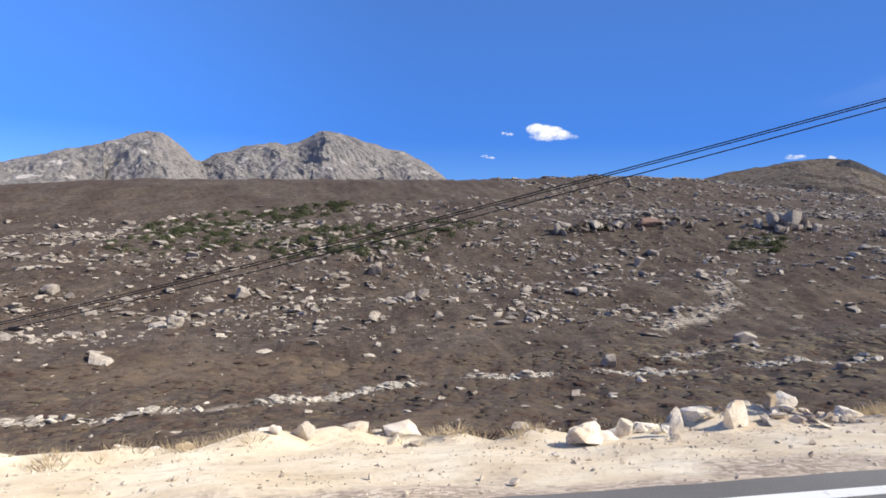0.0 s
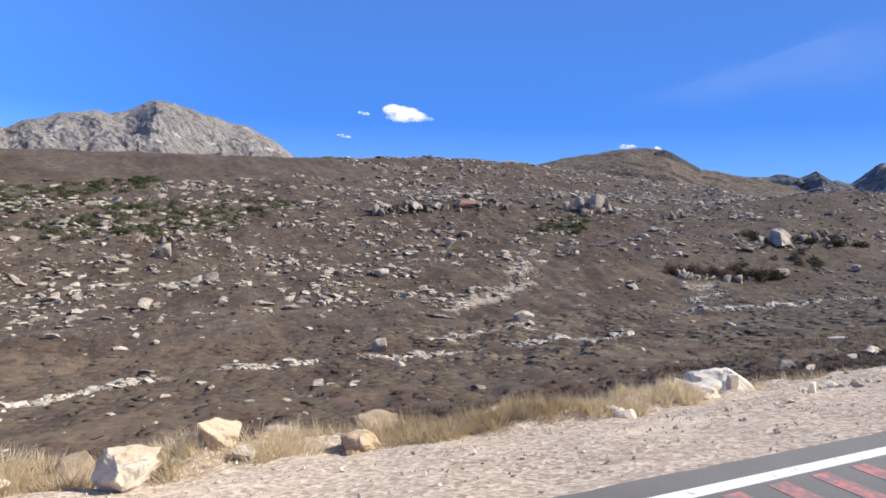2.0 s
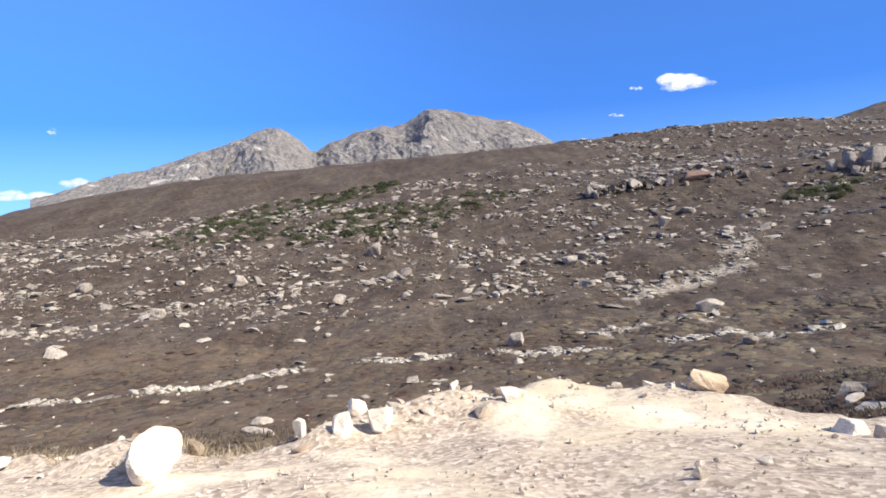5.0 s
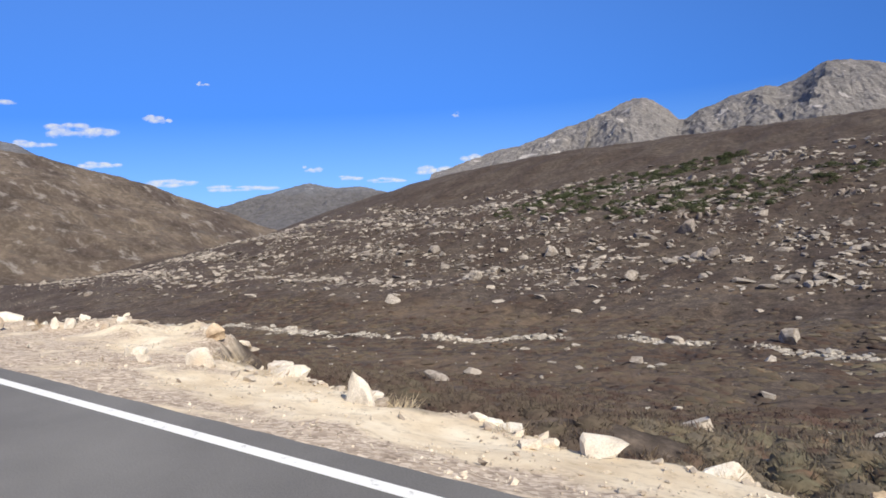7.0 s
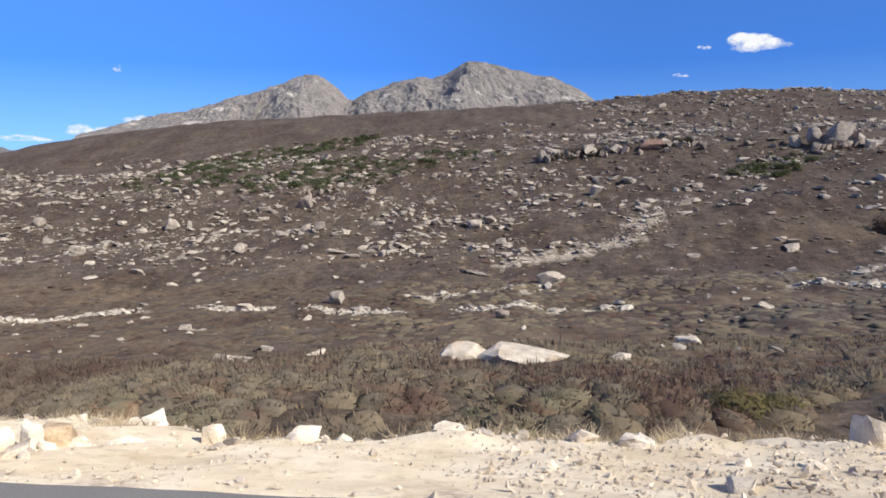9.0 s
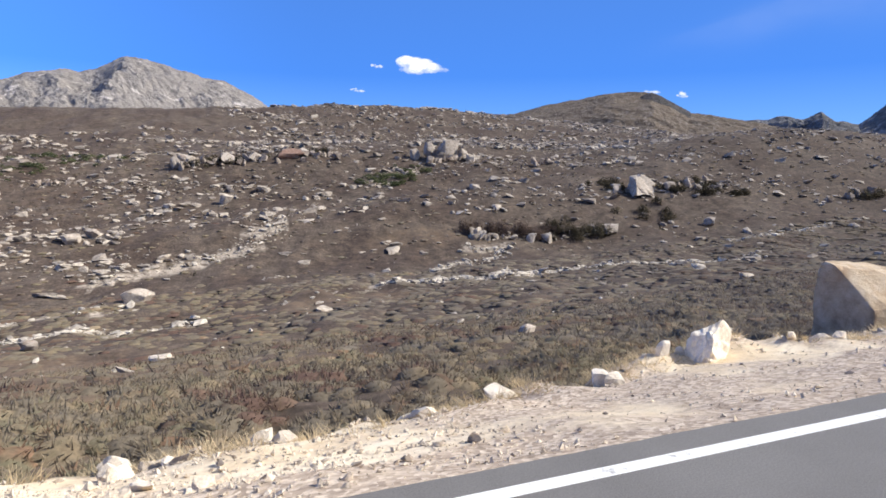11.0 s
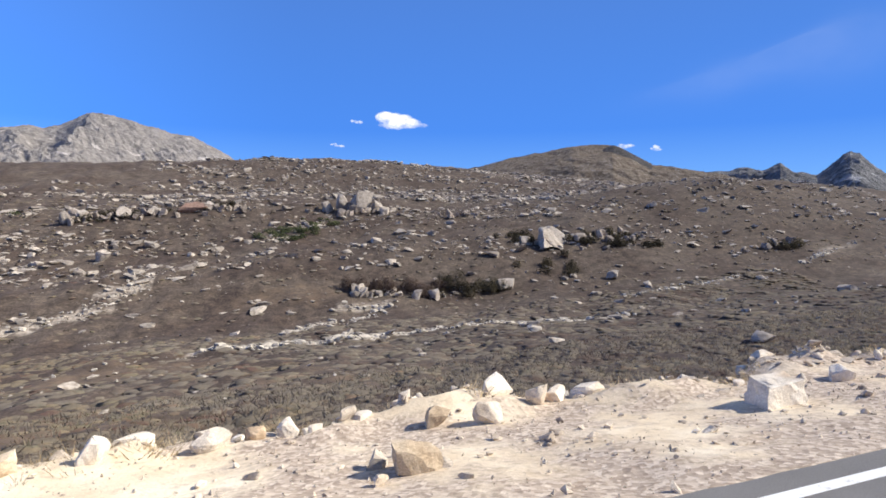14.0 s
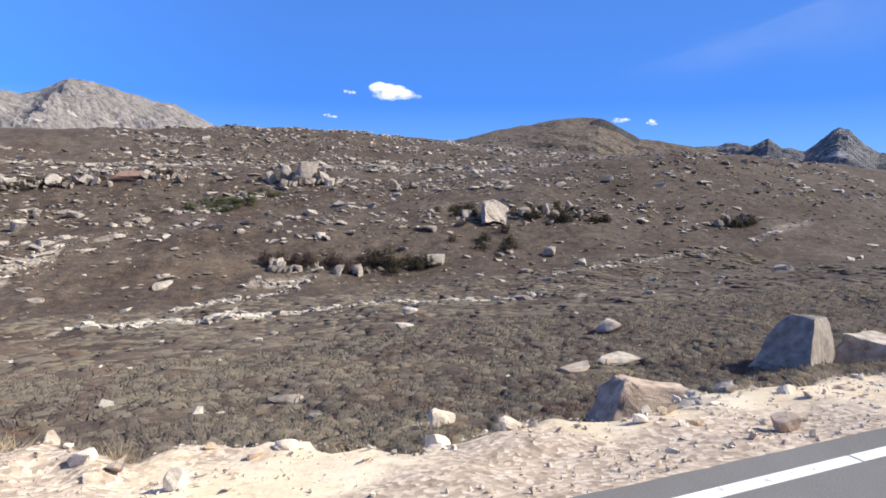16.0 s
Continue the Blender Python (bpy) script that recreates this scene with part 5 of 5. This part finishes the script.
def verge_gravel():
    n = 38000
    x = rng.uniform(-8, 168, n)
    e = edge(x)
    y = 4.56 + (e - 4.3) * rng.beta(1.2, 1.1, n)
    keep = waves(x, y, 3.2, 79, 3) > rng.uniform(-1.2, .9, n)
    x, y = x[keep], y[keep]
    s = .022 + rng.exponential(.026, len(x))
    tagged(scatter("gravel", x, y, ground(x, y), np.minimum(s, .20), TINY, rng, STONE_CHIPS, (.4, .8), .25), "loose granite chippings on the gravel verge", "gravel", kind="stuff")
    n = 5200
    x = rng.uniform(86, 108, n)
    y = 4.7 + (edge(x) - 4.7) * rng.uniform(0, .95, n)
    tagged(scatter("chippings", x, y, ground(x, y), .035 + np.minimum(rng.exponential(.03, n), .12), TINY, rng, STONE_CHIPS, (.4, .8), .25), "sharp pale pinkish chippings spread on the verge", "gravel", kind="stuff")
    n = 2300
    x = rng.uniform(-8, 172, n)
    y = edge(x) + rng.normal(-.05, .5, n)
    y = np.maximum(y, 4.9)
    keep = waves(x, y, 6, 81, 2) > rng.uniform(-.9, .7, n)
    x, y = x[keep], y[keep]
    for cx, cy, rx, ry, m in ((9.6, 9.9, 1.3, .5, 70), (44.6, 10.2, 1.6, .5, 60), (46.2, 10.9, 1.2, .5, 50), (80.4, 5.9, 1.0, .45, 30), (91, 7.2, 1.6, .4, 50), (130.5, 11, 2.5, .5, 60), (146.5, 10.2, 2.0, .6, 60), (102, 6.6, 2.0, .3, 40), (149.2, 7.0, .6, .35, 34), (93, 6.3, 2.2, .5, 60), (33.6, 9.6, .9, .3, 40), (133, 8, 5, 1.3, 35), (146, 7.2, 3.5, 1.2, 30), (139, 7.2, 5, 1.2, 30), (128, 7.6, 3, 1.2, 20), (160, 5.4, 5, .5, 12), (100, 5.8, 5, .7, 60)):
        x, y = np.append(x, cx + rng.normal(0, rx * .6, m)), np.append(y, cy + rng.normal(0, ry * .6, m))
    s = np.minimum(.06 + rng.exponential(.09, len(x)), .34)
    for mask, shapes in ((s < .16, SMALL), (s >= .16, MEDIUM)):
        tagged(scatter("rubble", x[mask], y[mask], ground(x[mask], y[mask]), s[mask], shapes, rng, STONE_CHIPS, (.35, .65), .32), "broken granite rubble along the rim of the verge", "rubble", kind="stuff")


def heath():
    for count, x0, x1, y0, y1, h, w, twigs, twig, sides in ((8200, -10, 196, 9, 17, .19, .44, 44, .26, 7), (9800, -14, 208, 16, 28, .17, .52, 20, .3, 6), (19000, -30, 245, 27, 62, .13, .66, 5, .42, 5), (14000, -90, 290, 58, 125, .13, 1.05, 0, 0, 5), (7000, -260, 420, 120, 330, .22, .9, 0, 0, 5)):
        x, y = rng.uniform(x0, x1, count), rng.uniform(y0, y1, count)
        keep = (y > edge(x) + 1.0) & (waves(x, y, 11, 83, 3) + .5 * waves(x, y, 4, 82, 2) > rng.uniform(-1.8, .1, count)) & (along(STREAM, x, y) > 1.6) & (along(EAST_STREAM, x, y) > 1.8)
        gravel, earth, rust = cover_of(x, y)
        keep &= (rust < rng.uniform(.25, 1.35, count)) & (earth < .35)
        for sx, sy, sw, sh in VALLEY:
            keep &= np.hypot(x - sx, y - sy + .25 * sw) > .62 * sw
        keep &= np.hypot((x - 123.4) / 2.6, (y - 13.2) / 1.6) > 1
        x, y = x[keep], y[keep]
        s = rng.uniform(.55, 1.4, len(x))
        s *= np.where((x > 76) & (x < 108) & (y < 24), 1.2, 1)
        grey = x + 14 * waves(x, y, 30, 85, 2) > 128
        brown = ~grey & (x + 12 * waves(x, y, 26, 86, 2) < 71)
        for mask, mat, label in ((brown, HEATH_BROWN, "low dark brown heath shrubs covering the valley"), (~grey & ~brown, HEATH, "low brown and grey-green heath shrubs covering the valley"), (grey, HEATH_GREY, "low grey-purple heath shrubs covering the valley floor")):
            ob = mounds("heath", x[mask], y[mask], ground(x[mask], y[mask]) - .02, (h * s)[mask], (w * s)[mask], rng, mat, twigs, twig, sides)
            tagged(ob, label, "shrubs", kind="stuff")


def heath_grass():
    n = 24000
    x, y = rng.uniform(-15, 215, n), 6 + rng.exponential(22, n)
    keep = (y > edge(x) + 1.0) & (waves(x, y, 11, 83, 3) + .5 * waves(x, y, 4, 82, 2) < rng.uniform(-.5, 1.0, n))
    x, y = x[keep], y[keep]
    s = rng.uniform(.5, 1.3, len(x))
    tagged(tufts("heath_grass", x, y, ground(x, y), .27 * s, .26 * s, rng, DRY_BROWN, 9, .05, .4, .6), "thin brown grass between the heath shrubs", "grass", kind="stuff")


def dry_grass():
    xs, ys = [], []
    for x0, x1, n, lo, hi in ((-6, 4, 90, -1.0, 1.4), (4, 12, 60, -.6, 1.2), (12, 24, 1300, -1.7, 1.3), (24, 30, 1100, -1.3, 1.5), (30, 36, 90, -.4, 1.2), (36, 44, 60, -.4, 1.0), (52, 75, 130, -.3, 1.4), (75, 88, 150, -.3, 1.6), (88, 104, 520, -.3, 2.6),
                              (104, 126, 480, -.9, 1.8), (117, 133, 90, -1.2, .8), (126, 150, 170, -.6, 1.4), (150, 172, 130, .0, 1.6)):
        x = rng.uniform(x0, x1, int(n * 2.3))
        xs.append(x)
        ys.append(edge(x) + rng.uniform(lo, hi, len(x)))
    x, y = np.concatenate(xs), np.maximum(np.concatenate(ys), 5.3)
    keep = waves(x, y, 4, 87, 2) > rng.uniform(-1, .6, len(x))
    x, y = x[keep], y[keep]
    s = rng.uniform(.45, 1.3, len(x))
    tagged(tufts("dry_grass", x, y, ground(x, y), .34 * s * np.where((x > 12) & (x < 36), 1.15, .72), .36 * s, rng, DRY, 30, .02, .3, .5), "dry straw-coloured grass along the rim of the verge", "grass", kind="stuff")


def bushes():
    xs, ys = [], []
    for cx, cy, rx, ry, n in ((-48, 252, 26, 24, 80), (-30, 300, 30, 18, 70), (-5, 305, 20, 12, 50), (-58, 290, 18, 18, 50), (-5, 232, 24, 16, 70), (15, 258, 18, 14, 55), (10, 322, 14, 8, 30), (25, 228, 16, 10, 30), (60, 262, 24, 14, 30), (-30, 270, 34, 20, 60), (35, 245, 22, 12, 40), (166, 206, 10, 9, 34), (180, 217, 8, 6, 14)):
        a, r = rng.uniform(0, 2 * np.pi, n), np.sqrt(rng.uniform(0, 1, n))
        xs.append(cx + rx * r * np.cos(a))
        ys.append(cy + ry * r * np.sin(a))
    x, y = np.concatenate(xs), np.concatenate(ys)
    s = rng.uniform(.55, 1.35, len(x))
    tagged(shrubs("juniper", x, y, ground(x, y), 1.2 * s, 1.7 * s, rng, JUNIPER, 170, .18), "dark green juniper bushes on the hillside", "bushes", kind="stuff")
    for x, y, w, h in ((91.9, 15.0, .85, .50), (93.0, 15.2, .6, .36)):
        one = [np.array([c]) for c in (x, y, float(ground(x, y)), h, w)]
        tagged(shrubs("bush", *one, rng, YELLOW_BUSH, 900, .09), "yellow-green bush in the heath below the verge", "bush")
    xs, ys = [], []
    for cx, cy, rx, ry, n in ((233, 168.5, 3.5, 1.5, 9), (251, 159.5, 3, 1.2, 8), (259, 154, 5, 1.2, 10), (268, 150.5, 4, 1.2, 8), (112, 239, 12, 3, 12), (255, 163, 9, 3, 10), (264, 158, 7, 3, 8), (310, 138, 9, 3, 9), (232, 172, 7, 3, 8), (228, 150, 14, 8, 8), (110, 242, 9, 1.5, 12), (126, 240, 6, 1.5, 6), (150, 237, 7, 1.5, 6)):
        a, r = rng.uniform(0, 2 * np.pi, n), np.sqrt(rng.uniform(0, 1, n))
        xs.append(cx + rx * r * np.cos(a))
        ys.append(cy + ry * r * np.sin(a))
    x, y = np.concatenate(xs), np.concatenate(ys)
    # small dark shrubs added as the shadow specks between the hillside rocks
    far = (rng.uniform(-120, 330, 2600), rng.uniform(135, 310, 2600))
    near = waves(*far, 40, 91, 3) > rng.uniform(-.4, 1.0, 2600)
    far = [c[near] for c in far]
    size = rng.uniform(.5, 1.1, len(far[0]))
    tagged(shrubs("dark_bush", *far, ground(*far), .65 * size, .75 * size, rng, DARK_BUSH, 16, .34), "small dark shrubs in place of shadows between the hillside rocks", "bushes", kind="stuff")
    s = rng.uniform(.7, 1.4, len(x))
    tagged(shrubs("dark_bush", x, y, ground(x, y), 2.0 * s, 1.6 * s, rng, DARK_BUSH, 280, .16), "dark bushes among the rocks on the slope", "bushes", kind="stuff")
    # tall round bushes where the slope meets the valley floor
    for mat, runs, label in ((DARK_BUSH, ((205, 142.5, 5.5, 2.6, 18), (197, 144.5, 4, 2.5, 6), (199, 151, 4, 1.5, 4)), "tall dark olive bushes at the foot of the slope"), (BROWN_BUSH, ((193, 147, 6, 2.4, 14), (184, 150.5, 6, 2.2, 12), (176, 153, 4, 1.6, 5)), "tall brown-purple bushes at the foot of the slope")):
        a = np.concatenate([cx + rx * rng.uniform(-1, 1, n) for cx, cy, rx, ry, n in runs])
        b = np.concatenate([cy + ry * rng.uniform(-1, 1, n) for cx, cy, rx, ry, n in runs])
        s = rng.uniform(.75, 1.35, len(a))
        tagged(shrubs("foot_bush", a, b, ground(a, b), 2.7 * s, 1.75 * s, rng, mat, 420, .12), label, "bushes", kind="stuff")


hill_rocks()
stream_stones()
valley_stones()
verge_gravel()
heath()
heath_grass()
dry_grass()
bushes()
